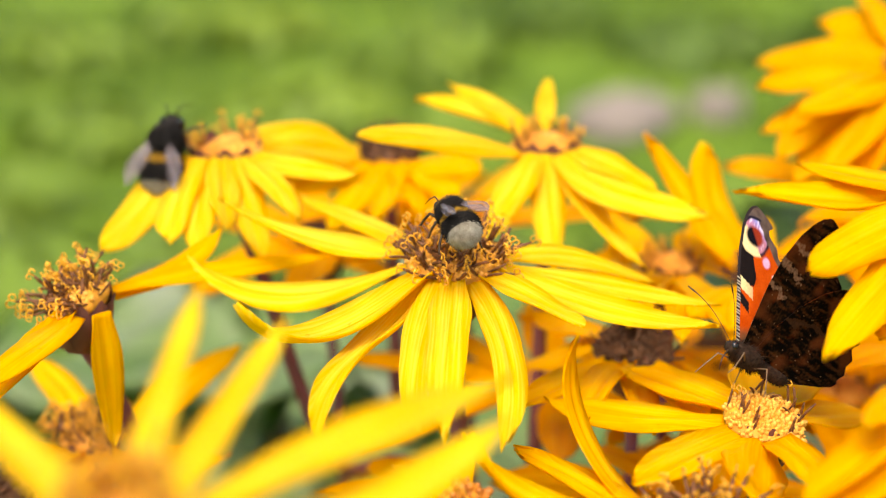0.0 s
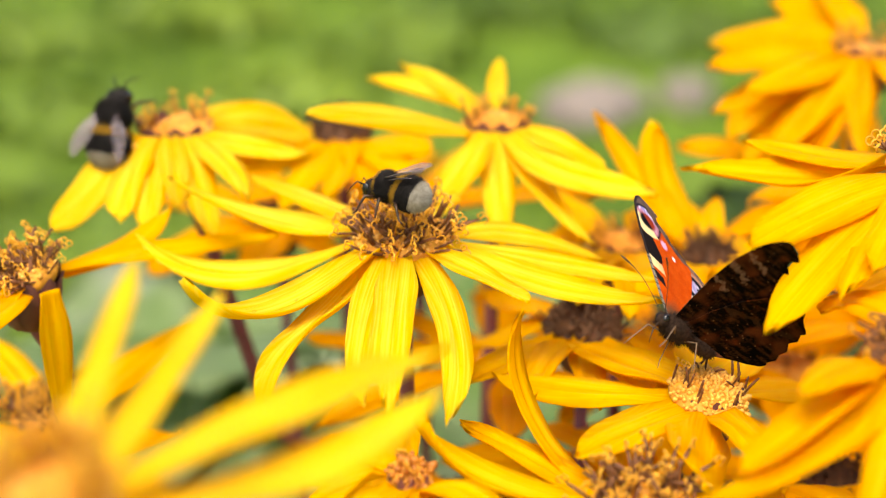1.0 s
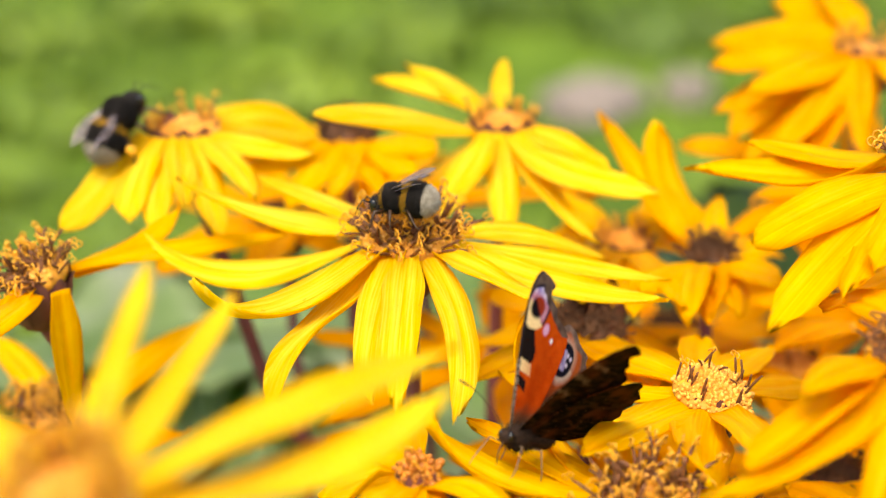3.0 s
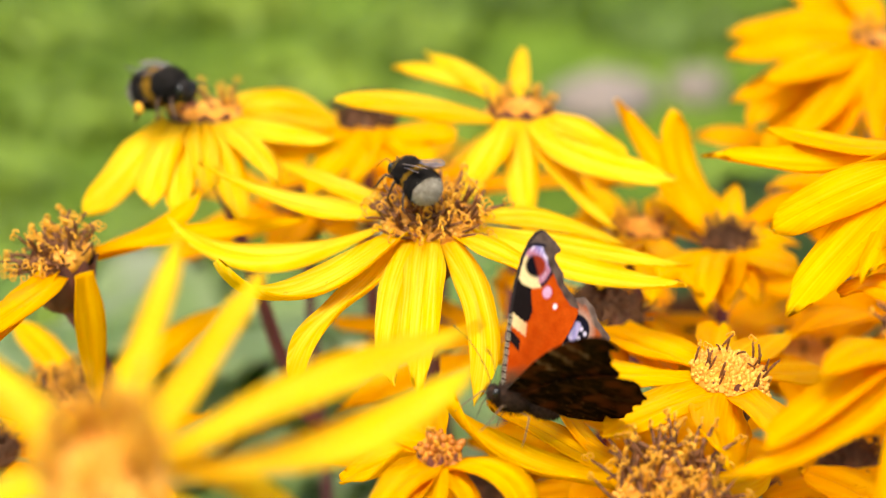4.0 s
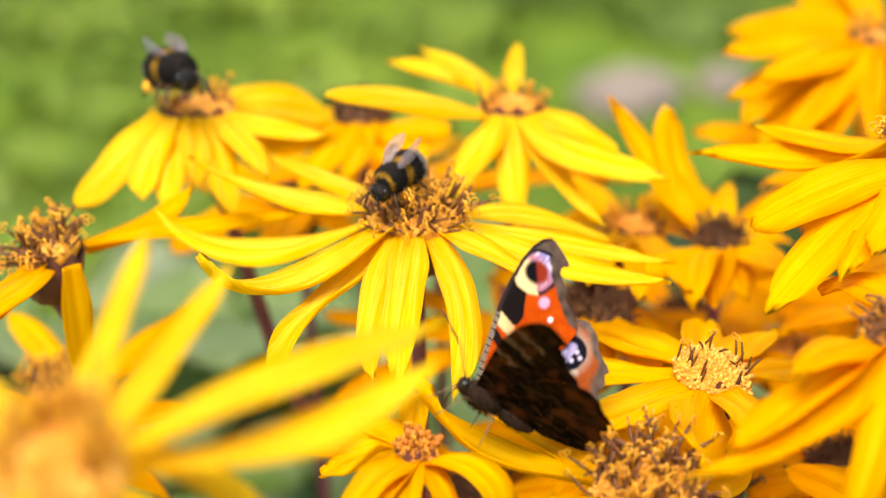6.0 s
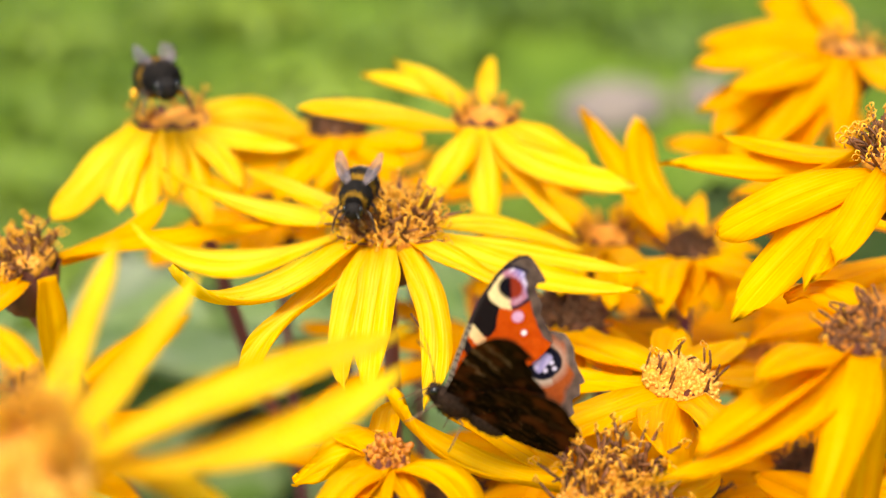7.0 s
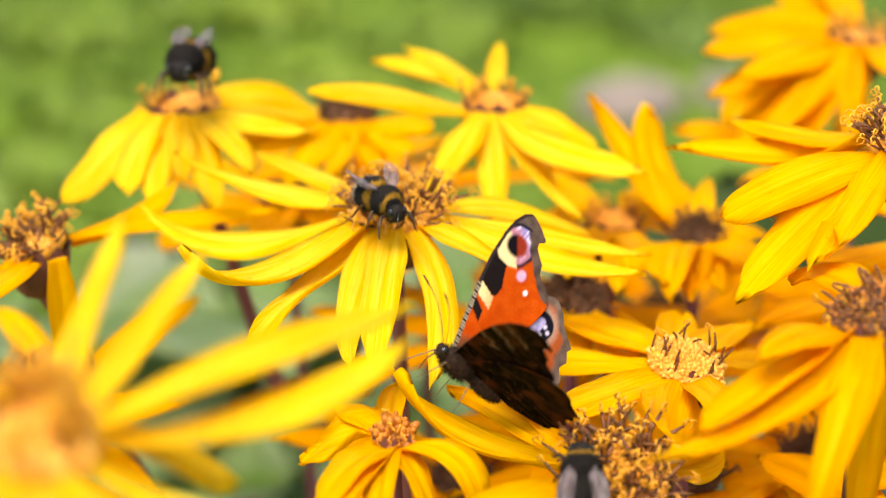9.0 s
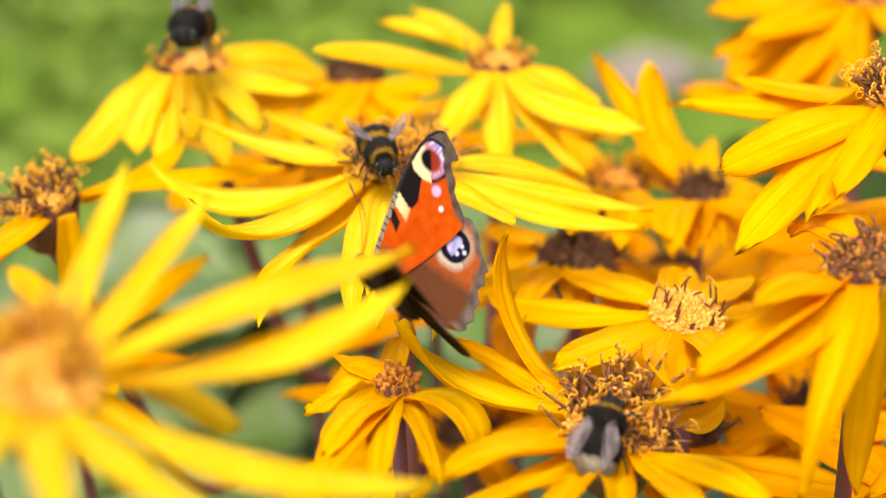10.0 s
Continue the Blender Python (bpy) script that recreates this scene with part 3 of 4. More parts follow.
flower('golden yellow flower with open disc of dark curled florets', (0.0344, -0.0565, 0.9752), 0.008, [
    (150.9, 29.0, 33.8, -0.8, 9.7, 65.0, 8.2, -2.0),
    (115.9, 21.7, 41.5, -11.5, 71.4, 59.9, 6.4, -28.0),
    (-134.8, 5.8, 31.1, 20.0, 4.7, -35.1, 8.3, 2.0),
    (-127.3, -0.7, 33.7, 5.9, 1.5, -0.3, 8.0, -6.0),
    (-109.5, 4.0, 34.3, 7.1, 3.2, -1.9, 7.3, -26.0),
    (-93.9, -0.4, 35.4, 3.3, 3.5, 8.9, 6.4, 40.0),
    (-58.5, 4.4, 28.5, 18.9, 1.4, -35.3, 7.9, 2.0),
    (-73.9, -7.7, 32.8, 9.7, 3.3, -9.0, 7.4, 16.0),
    (126.9, 2.8, 33.9, 4.2, -4.3, -3.0, 7.7, -8.0),
    (53.6, 7.3, 30.5, -24.0, -13.2, 45.9, 8.6, -8.0),
], PETAL_GOLD, 'open', 1.0, (0.05, 0.02, 0.6), (26, 0))
flower('young golden flower with small brown disc and folded petals', (0.0008, -0.0484, 0.9783), 0.0035, [
    (-110.7, 1.3, 24.8, 7.1, -11.9, -19.5, 8.0, -14.0),
    (-215.3, -9.3, 19.3, -18.8, -36.7, 10.6, 11.5, 26.0),
    (-113.6, 1.7, 22.1, 18.0, -10.3, -46.4, 8.1, -10.0),
    (-95.7, 6.1, 27.4, 8.3, -12.8, -24.0, 6.3, -34.0),
    (-74.1, -4.5, 26.5, 7.2, -10.1, -17.7, 6.2, 32.0),
    (-54.1, 27.2, 22.1, 29.0, -7.5, -161.5, 8.7, 4.0),
    (115.5, -8.0, 25.1, -1.7, -17.6, -11.4, 8.3, -4.0),
    (95.2, -14.1, 26.0, -1.6, -11.2, -3.6, 6.2, 34.0),
], PETAL_GOLD, 'young', 1.0, None, (48, 0))
flower('golden flower with long strap petals and grey-brown florets', (0.0697, -0.058, 1.0024), 0.0064, [
    (-132.1, -9.2, 31.9, -7.8, -3.0, -4.1, 7.7, -14.0),
    (-120.3, -42.4, 41.3, -19.5, 24.0, -11.5, 7.9, -2.0),
    (-102.4, -28.7, 37.6, -9.1, -26.4, -48.4, 7.7, -18.0),
    (-71.9, 6.0, 35.8, -100.7, -3.7, 21.6, 7.7, 6.0),
    (223.6, 9.1, 22.3, 20.8, -17.5, -19.5, 7.9, 10.0),
    (89.6, 38.5, 22.9, 11.6, -37.2, -14.9, 7.9, 18.0),
], PETAL_AMBER, 'rods', 1.0, (0.085, 0.03, 0.75), (15, -20))
flower('large golden flower with broad ragged-tipped petals', (0.0851, -0.012, 1.0146), 0.0075, [
    (128.6, 21.0, 44.0, -36.6, 80.9, -53.1, 8.3, 22.0),
    (-151.3, 13.8, 34.0, -2.3, -15.6, 7.3, 8.5, 32.0),
    (-140.7, 6.0, 39.3, -20.4, -8.2, -1.3, 8.7, 28.0),
    (-123.8, 9.6, 27.5, -18.5, 4.0, 7.2, 8.1, -6.0),
    (125.9, 1.4, 36.1, -20.6, 43.2, -28.3, 8.3, 16.0),
    (-105.3, 28.6, 40.7, 14.5, -11.6, -25.0, 8.1, 4.0),
    (-130.1, 11.8, 31.1, -26.4, 11.1, 4.8, 8.1, -8.0),
], PETAL_GOLD, 'open', 1.0, (0.13, 0.05, 0.7), (0, 0))
flower('golden yellow flower with broad overlapping hanging petals', (0.1011, 0.11, 1.0044), 0.008, [
    (123.2, 33.8, 35.4, 0.8, -24.5, 5.7, 9.9, 50.0),
    (204.6, -6.8, 32.0, 0.5, -2.5, -1.1, 9.7, 26.0),
    (-149.5, -3.4, 33.6, -8.9, -22.9, -24.5, 9.9, 34.0),
    (-153.7, -8.5, 32.7, -17.5, -3.6, 3.6, 9.7, 12.0),
    (-128.7, -17.2, 32.8, -30.7, 7.8, -16.5, 10.1, 24.0),
    (-107.0, 17.0, 24.8, -44.4, -1.3, -0.3, 9.3, 34.0),
    (91.6, 25.1, 32.2, 19.2, -1.2, 0.1, 9.5, 4.0),
    (-81.2, 8.3, 31.6, 1.4, -6.7, -7.5, 9.7, -22.0),
    (119.7, 32.6, 34.8, -16.6, 3.1, 1.4, 9.9, 42.0),
    (-143.9, -9.9, 34.3, -28.6, -6.2, -17.2, 9.7, 22.0),
    (-122.8, -10.3, 32.8, -44.9, -1.4, -6.1, 9.5, 0.0),
    (-140.1, -3.8, 31.5, -1.8, -12.9, 8.6, 9.7, 26.0),
    (93.6, 46.1, 33.6, 15.3, -28.1, 6.9, 9.9, 40.0),
], PETAL_AMBER, 'soft', 1.0, None, (0, 0))
flower('yellow flower with amber disc and brown-red bracts', (-0.0652, 0.008, 0.9887), 0.0068, [
    (52.3, -0.9, 29.2, -5.9, 8.4, 29.8, 7.2, -16.0),
    (40.3, -18.7, 42.3, 0.7, -13.9, 14.0, 5.0, -22.0),
    (-49.6, -0.3, 24.2, -81.4, -10.4, 4.3, 7.0, 14.0),
    (-88.5, -40.1, 30.9, 9.3, -10.3, -17.7, 7.2, 4.0),
    (-98.2, -18.0, 29.7, -3.0, 3.3, -32.2, 7.2, 0.0),
], PETAL_GOLD, 'open', 0.85, (-0.033, 0.083, 0.896), (6, -22))
flower('small golden flower half hidden among other flowers', (-0.0693, 0.03, 0.9523), 0.0065, [
    (110.8, 21.6, 30.6, 11.5, -6.7, -6.7, 8.5, 2.0),
    (-104.9, 8.9, 29.6, 26.2, -9.8, 7.3, 8.3, 20.0),
    (45.6, 6.2, 33.6, 12.4, 22.9, -31.8, 8.5, -18.0),
    (-89.6, -1.5, 30.0, 9.2, 0.8, -4.5, 8.3, -6.0),
    (-61.0, -8.3, 29.9, 7.9, -2.7, -5.4, 8.3, 8.0),
], PETAL_GOLD, 'open', 0.9, None, (0, 0))
flower('pale yellow flower with a bulging peach-coloured budded disc', (-0.0331, -0.1366, 1.0181), 0.006, [
    (92.9, -19.7, 35.0, 13.6, 17.8, -0.6, 5.6, 18.0),
    (76.2, -10.9, 36.1, 7.0, 10.5, 6.7, 6.7, 6.0),
    (39.1, 10.9, 48.0, 15.4, -39.4, 21.1, 7.8, -6.0),
    (29.1, 16.3, 41.3, -10.8, 14.0, 19.9, 7.7, -6.0),
    (-3.6, 29.7, 40.9, -38.8, 59.0, -33.2, 7.6, -2.0),
    (-51.8, 8.6, 27.4, -5.1, -5.9, 18.5, 6.5, 6.0),
    (-77.8, 8.9, 28.2, 18.1, -9.9, -44.0, 5.1, 12.0),
    (126.0, 1.0, 34.6, 4.1, 2.0, 4.6, 6.3, -10.0),
    (146.6, -1.8, 28.2, -22.6, -19.5, 32.3, 9.4, 18.0),
    (-92.3, -8.3, 25.5, 11.8, -3.8, -22.2, 6.7, -8.0),
    (61.8, -9.7, 32.3, -18.5, -44.4, 23.1, 9.4, -20.0),
], PETAL_FRESH, 'bud', 1.1, None, (18, 0))


# orange flowers lower down, in the shade of the others
def shade_flower(centre, seed):
    rng = random.Random(seed)
    n = rng.randint(8, 10)
    rows = [(360 * k / n + rng.uniform(-14, 14), rng.uniform(-15, 15), rng.uniform(32, 42), rng.uniform(-8, 24), rng.uniform(-30, 5), rng.uniform(-25, 10),
             rng.uniform(9.0, 12.0), rng.uniform(-20, 20)) for k in range(n)]
    flower("orange-yellow flower in the shade beneath the others", centre, 0.0068, rows, PETAL_ORANGE, rng.choice(("dry", "half")), 1.0)


for k, c in enumerate(((0.022, 0.075, 0.944), (0.060, 0.100, 0.940), (0.080, 0.070, 0.944), (0.045, 0.030, 0.940), (0.078, 0.012, 0.946),
                       (0.012, 0.030, 0.932), (0.098, 0.055, 0.962), (0.052, 0.000, 0.948), (0.088, -0.040, 0.955), (-0.085, 0.020, 0.945), (0.112, 0.030, 0.985), (0.110, -0.020, 0.962), (0.100, 0.100, 0.975), (0.002, 0.112, 0.968), (-0.030, 0.118, 0.962))):
    shade_flower(c, 700 + k)


# ---- insects ----
def tinted(name, rough=0.55, spec=0.25, sheen=0.0):
    """A surface whose scales carry their own colours, mottled finely."""
    m, t, b = mat(name, (0.1, 0.1, 0.1), rough, spec)
    a = t.nodes.new("ShaderNodeAttribute")
    a.attribute_name = "tint"
    n = noise_node(t, 2600, 2)
    r = ramp(t, [(0.3, (0.86, 0.86, 0.86)), (0.7, (1.1, 1.1, 1.1))])
    t.links.new(n.outputs[0], r.inputs[0])
    t.links.new(mixed(t, "MULTIPLY", a.outputs["Color"], r.outputs[0], 1.0), b.inputs["Base Color"])
    b.inputs["Sheen Weight"].default_value = sheen
    bump(t, b, n.outputs[0], 0.4, 0.0001)
    return m


SCALES = tinted("wing_scales", 0.75, 0.02)
UNDER = grainy("underwing_dark", (0.010, 0.006, 0.004), (0.045, 0.026, 0.014), 420, 0.6, 0.3, stretch=(1, 0.3, 1), bump_d=0.0002, detail=8)
DARK_FUR = grainy("dark_brown_fur", (0.012, 0.007, 0.005), (0.05, 0.028, 0.018), 1500, 0.8, 0.1)
FUR_BLACK = grainy("black_fur", (0.006, 0.005, 0.005), (0.018, 0.014, 0.012), 1500, 0.75, 0.2)
FUR_YELLOW = grainy("yellow_fur", (0.19, 0.10, 0.008), (0.38, 0.21, 0.025), 1500, 0.8, 0.1)
FUR_WHITE = grainy("white_fur", (0.24, 0.21, 0.16), (0.54, 0.49, 0.40), 700, 0.8, 0.1)
CHITIN, _, cb = mat("black_chitin", (0.008, 0.007, 0.007), 0.22, 0.5)
LEG = grainy("dark_leg", (0.02, 0.010, 0.006), (0.07, 0.035, 0.018), 900, 0.4)
PALE_LEG = grainy("pale_leg", (0.10, 0.06, 0.035), (0.22, 0.14, 0.08), 900, 0.5)
POLLEN = grainy("pollen", (0.75, 0.34, 0.02), (0.85, 0.46, 0.05), 1200, 0.9, bump_d=0.0002)
WING, wt, wb = mat("bee_wing", (0.45, 0.36, 0.33), 0.3, 0.4)
wn = noise_node(wt, 1400, 3, "Object", (0.25, 1, 1))
wr = ramp(wt, [(0.36, (0.04, 0.028, 0.026)), (0.54, (0.25, 0.20, 0.21))])
wt.links.new(wn.outputs[0], wr.inputs[0])
wt.links.new(wr.outputs[0], wb.inputs["Base Color"])
wb.inputs["Alpha"].default_value = 0.36


def fur(bm, rng, m, count, length, zone, back=0.5):
    """Fine hairs on the unit ball under m; zone(x) gives the material by the place along the ball."""
    nm = m.to_3x3().inverted().transposed()
    for k in range(count):
        z = rng.uniform(-1, 1)
        a = rng.uniform(0, math.tau)
        q = math.sqrt(1 - z * z)
        u = Vector((z, q * math.cos(a), q * math.sin(a)))
        p, n = m @ u, (nm @ u).normalized()
        d = (n + Vector((-back, 0, 0)) + Vector((rng.uniform(-0.3, 0.3), rng.uniform(-0.3, 0.3), rng.uniform(-0.3, 0.3)))).normalized()
        t1 = d.orthogonal().normalized() * 0.00007
        t2 = d.cross(t1).normalized() * 0.00007
        l_ = length * rng.uniform(0.6, 1.15)
        v = [bm.verts.new(p - n * 0.0001 + t1), bm.verts.new(p - n * 0.0001 - t1 * 0.5 + t2), bm.verts.new(p - n * 0.0001 - t1 * 0.5 - t2), bm.verts.new(p + d * l_)]
        i = zone(z + rng.uniform(-0.07, 0.07))
        for f in ((0, 1, 3), (1, 2, 3), (2, 0, 3)):
            bm.faces.new([v[j] for j in f]).material_index = i


def ball(cx, cz, rx, ry, rz, tip=0.0):
    return pose(cx, 0, cz, 0, tip, 0) @ Matrix.Diagonal((rx, ry, rz, 1))


def body_part(name, m, zone, mats, parent, hairs, length, seed, label=""):
    """A furry segment: bands of fur by place along the body."""
    bm = bmesh.new()
    blob(bm, m @ Matrix.Rotation(radians(90), 4, "Y"), 22, 24, 0)
    inv = m.inverted()
    for f in bm.faces:
        f.material_index = zone((inv @ f.calc_center_median()).x)
    fur(bm, random.Random(seed), m, hairs, length, zone)
    return part(name, bm, mats, parent, label)


def wing_bm(length, width, droop):
    """A narrow membranous wing along -x from its hinge, with thickened front vein."""
    bm = bmesh.new()
    rows = []
    for i in range(13):
        s = i / 12
        h = width * (0.16 + 0.84 * math.sin(math.pi * min(1, 0.12 + 0.72 * s)) ** 1.2) * (1 - s ** 7) ** 0.5
        rows.append([(-length * s, -0.25 * width * s + h * (v - 0.35), -droop * s * s + 0.00012 * math.sin(9 * v + 7 * s)) for v in (0, 0.2, 0.4, 0.6, 0.8, 1.0)])
    for sgn in (1, -1):
        g = [[bm.verts.new((x, y, z + sgn * 0.00002)) for x, y, z in r] for r in rows]
        for r0, r1 in zip(g, g[1:]):
            for k in range(5):
                f = (r0[k], r0[k + 1], r1[k + 1], r1[k])
                bm.faces.new(f if sgn < 0 else f[::-1])
    tube(bm, [rows[i][5] for i in range(12)], 0.00009, 5)
    return bm


def leg_bm(points, r, claw=True):
    bm = bmesh.new()
    n = len(points)
    tube(bm, points, [r * (1.15 - 0.75 * k / (n - 1)) for k in range(n)], 7)
    return bm


def bumblebee(label, seed, pollen=False, spread=15, collar=True, lift=7, banded=True):
    """Nose along +x, feet down; about 13 mm long."""
    ob = thing("bumblebee", label, "bumblebee", None, "bumblebees")
    mats = [FUR_BLACK, FUR_YELLOW, FUR_WHITE]
    body_part("thorax", ball(0.0014, 0.0004, 0.0029, 0.0031, 0.0029), lambda x: 1 if collar and 0.60 < x < 0.82 else 0, mats, ob, 3800, 0.0009, seed, "black furry thorax with a yellow collar" if collar else "black furry thorax")
    body_part("abdomen", ball(-0.0038, -0.0002, 0.0042, 0.0036, 0.0033, -12), lambda x: 0 if x > 0.74 else (1 if banded else 0) if x > 0.40 else 0 if x > -0.36 else 2,
              mats, ob, 5000, 0.0010, seed + 1, "banded abdomen, black and yellow with a white tail" if banded else "black abdomen with a white tail")
    head = body_part("head", ball(0.0050, -0.0008, 0.0018, 0.0021, 0.0020), lambda x: 0, mats, ob, 350, 0.0006, seed + 2)
    for s in (1, -1):
        bm = bmesh.new()
        blob(bm, pose(0.0054, s * 0.0017, -0.0005) @ Matrix.Diagonal((0.0009, 0.0006, 0.0013, 1)), 12, 8)
        part("eye", bm, CHITIN, head)
        part("antenna", leg_bm([(0.0064, s * 0.0006, -0.0002), (0.0078, s * 0.0013, 0.0006), (0.0088, s * 0.0020, -0.0006), (0.0094, s * 0.0026, -0.0020)], 0.00016), CHITIN, head)
        for k, (x, dx) in enumerate(((0.0032, 0.0030), (0.0012, 0.0002), (-0.0008, -0.0036))):
            pts = [(x, s * 0.0016, -0.0018), (x + dx * 0.5, s * 0.0034, -0.0014), (x + dx * 0.75, s * 0.0042, -0.0032), (x + dx * 0.95, s * 0.0045, -0.0047), (x + dx * 1.15, s * 0.0047, -0.0051)]
            leg = part("leg", leg_bm(pts, 0.00036), LEG, ob)
            if k == 2 and pollen:
                bm = bmesh.new()
                blob(bm, pose(x + dx * 0.72, s * 0.0042, -0.0028) @ Matrix.Diagonal((0.0009, 0.0007, 0.0011, 1)), 10, 8)
                part("pollen_load", bm, POLLEN, leg, "orange pollen load")
        part("forewing", wing_bm(0.0090, s * 0.0031, 0.0004), WING, ob).matrix_basis = fore_hinge(s, spread, lift)
        part("hindwing", wing_bm(0.0062, s * 0.0024, 0.0003), WING, ob).matrix_basis = hind_hinge(s, spread, lift)
    return ob


def fore_hinge(s, spread, lift):
    return pose(0.0006, s * 0.0015, 0.0028, s * 14, lift, -s * spread)


def hind_hinge(s, spread, lift):
    return pose(-0.0002, s * 0.0017, 0.0024, s * 12, lift - 2, -s * (spread + 9))


# butterfly: wings hinge along the body's axis; places on a wing are (ahead, out) in millimetres
def along(table, v):
    return float(np.interp(v, [a for a, _ in table], [b for _, b in table]))


FORE_FRONT = [(0, 3.0), (6, 5.4), (12, 7.6), (18, 9.2), (23, 9.7), (26, 9.4), (28, 8.6), (29, 7.4)]
FORE_BACK = [(0, -3.0), (8, -5.2), (15, -6.8), (18.6, -7.0), (20.2, -4.4), (22, -1.5), (24, 0.9), (26, 2.9), (27.2, 2.1), (28.3, 3.8), (29, 6.6)]
HIND_FRONT = [(0, 0.5), (6, 0.0), (12, -1.0), (17, -3.0), (20, -5.4), (21, -7.6)]
HIND_BACK = [(0, -12.5), (2, -17.5), (4.5, -20.2), (6, -19.6), (8.5, -19.4), (10.5, -18.2), (12.5, -17.2), (14.6, -16.9), (15.9, -16.6), (17, -14.2), (18.6, -12.4), (20, -10.0), (21, -8.2)]


def blend(a, b, t):
    t = min(1.0, max(0.0, t))
    return tuple(x + (y - x) * t for x, y in zip(a, b))


def eyespot(col, f, o, cf, co, r, kind):
    d = math.hypot(f - cf, o - co) / r + 0.06 * noise.noise((f * 0.6, o * 0.6, 2.0))
    out = ((o - co) * 0.80 - (f - cf) * 0.60) / r
    ahead = (f - cf) / r
    if kind == "fore":
        if d < 1.16:
            col = blend(col, (0.012, 0.010, 0.020) if out > -0.25 else (0.80, 0.61, 0.31), (1.16 - d) * 12)
        if d < 0.98:
            streak = noise.noise((f * 1.6, o * 0.5, 4.0))
            fill = blend((0.42, 0.17, 0.25), (0.25, 0.24, 0.55), (out - 0.25 + 0.3 * ahead) * 2.4)
            fill = blend(fill, (0.74, 0.64, 0.80), (streak - 0.05) * 2.4 * min(1, max(0, out + 0.1) * 3))
            fill = blend((0.80, 0.61, 0.31), fill, (out + 0.34 + 0.12 * streak) * 6)
            col = blend(col, fill, (0.98 - d) * 14)
        core = math.hypot(ahead * 0.85 - 0.02, (o - co) / r + 0.02)
        if core < 0.62:
            heart = blend((0.006, 0.005, 0.008), (0.24, 0.028, 0.012), (out + 0.12 - 0.3 * ahead) * 5)
            col = blend(col, heart, (0.62 - core) * 6)
    else:
        if d < 1.45:
            col = blend(col, (0.46, 0.38, 0.31), (1.45 - d) * (3.0 if out < 0.2 else 1.2))
        if d < 1.0:
            col = blend(col, (0.008, 0.008, 0.016), (1.0 - d) * 10)
        if d < 0.62 and ahead > -0.22:
            c = blend((0.20, 0.19, 0.46), (0.48, 0.42, 0.62), 0.5 + 0.9 * noise.noise((f * 0.9, o * 0.5, 7.0)))
            col = blend(col, c, (0.62 - d) * 8)
        for a, b in ((-0.34, 0.26), (-0.34, -0.26), (-0.66, 0.1)):
            col = blend(col, (0.60, 0.56, 0.74), 1.6 - math.hypot(ahead - a, (o - co) / r - b) * 9)
    return col


def fore_tint(f, o):
    n = noise.noise((f * 0.5, o * 0.5, 1.0))
    front, back = along(FORE_FRONT, o), along(FORE_BACK, o)
    col = blend((0.42, 0.046, 0.003), (0.54, 0.078, 0.006), 0.5 + 0.6 * n)
    col = blend(col, (0.13, 0.055, 0.025), (5.5 - math.hypot(f, o) + n) * 0.35)
    edge = front - f
    if 12.2 + 0.4 * n < o - 0.12 * edge < (20.5 if edge < 4.5 else 17.0) + n and edge < 5.2 - 0.30 * abs(o - 14.6):
        col = (0.010, 0.007, 0.007)
    if 10.2 < o + 0.25 * edge - 1.0 < 12.4 and edge < 4.4:
        col = blend(col, (0.80, 0.60, 0.30), 1.2 - edge / 7)
    if 7.4 < o + 0.5 * edge - 1.4 < 9.4 and edge < 3.3:
        col = (0.012, 0.008, 0.008)
    col = blend(col, (0.10, 0.07, 0.06), (o - 23.5) * 1.5)
    col = eyespot(col, f, o, 5.9, 22.6, 3.7, "fore")
    for cf, co, r, c in ((-1.4, 17.2, 0.62, (0.85, 0.82, 0.85)), (1.5, 19.0, 1.25, (0.62, 0.36, 0.55))):
        d = math.hypot(f - cf, o - co) / r
        if d < 1:
            col = blend(col, c, (1 - d) * 3)
    rim = min(f - back if o > 18.5 else 9, (29.1 - o) * 1.3)
    if rim < 3.0:
        col = blend(col, blend((0.12, 0.080, 0.064), (0.045, 0.03, 0.025), 0.5 + n), (3.0 + 0.5 * n - rim) * 1.6)
    if edge < 1.0 and o < 13:
        col = (0.42, 0.36, 0.27) if (o * 1.7) % 1 < 0.4 else (0.02, 0.014, 0.012)
    elif edge < 0.7:
        col = (0.03, 0.022, 0.022)
    return col


def hind_tint(f, o):
    n = noise.noise((f * 0.5, o * 0.5, 5.0))
    back = along(HIND_BACK, o)
    col = blend((0.30, 0.060, 0.014), (0.38, 0.09, 0.02), 0.5 + 0.7 * n)
    col = blend(col, (0.12, 0.042, 0.018), (9.8 - o - 0.25 * (f + 8) + n) * 0.35)
    col = blend(col, (0.030, 0.02, 0.018), (f + 3.6 + n) * 0.8 if 8 < o < 13 else 0)
    rim = min(f - back, (21.2 - o) * 1.2)
    if o > 3:
        col = blend(col, blend((0.17, 0.12, 0.10), (0.085, 0.058, 0.048), 0.5 + n), (2.8 + 0.6 * n - rim) * 0.8)
    return eyespot(col, f, o, -8.2, 14.5, 3.5, "hind")


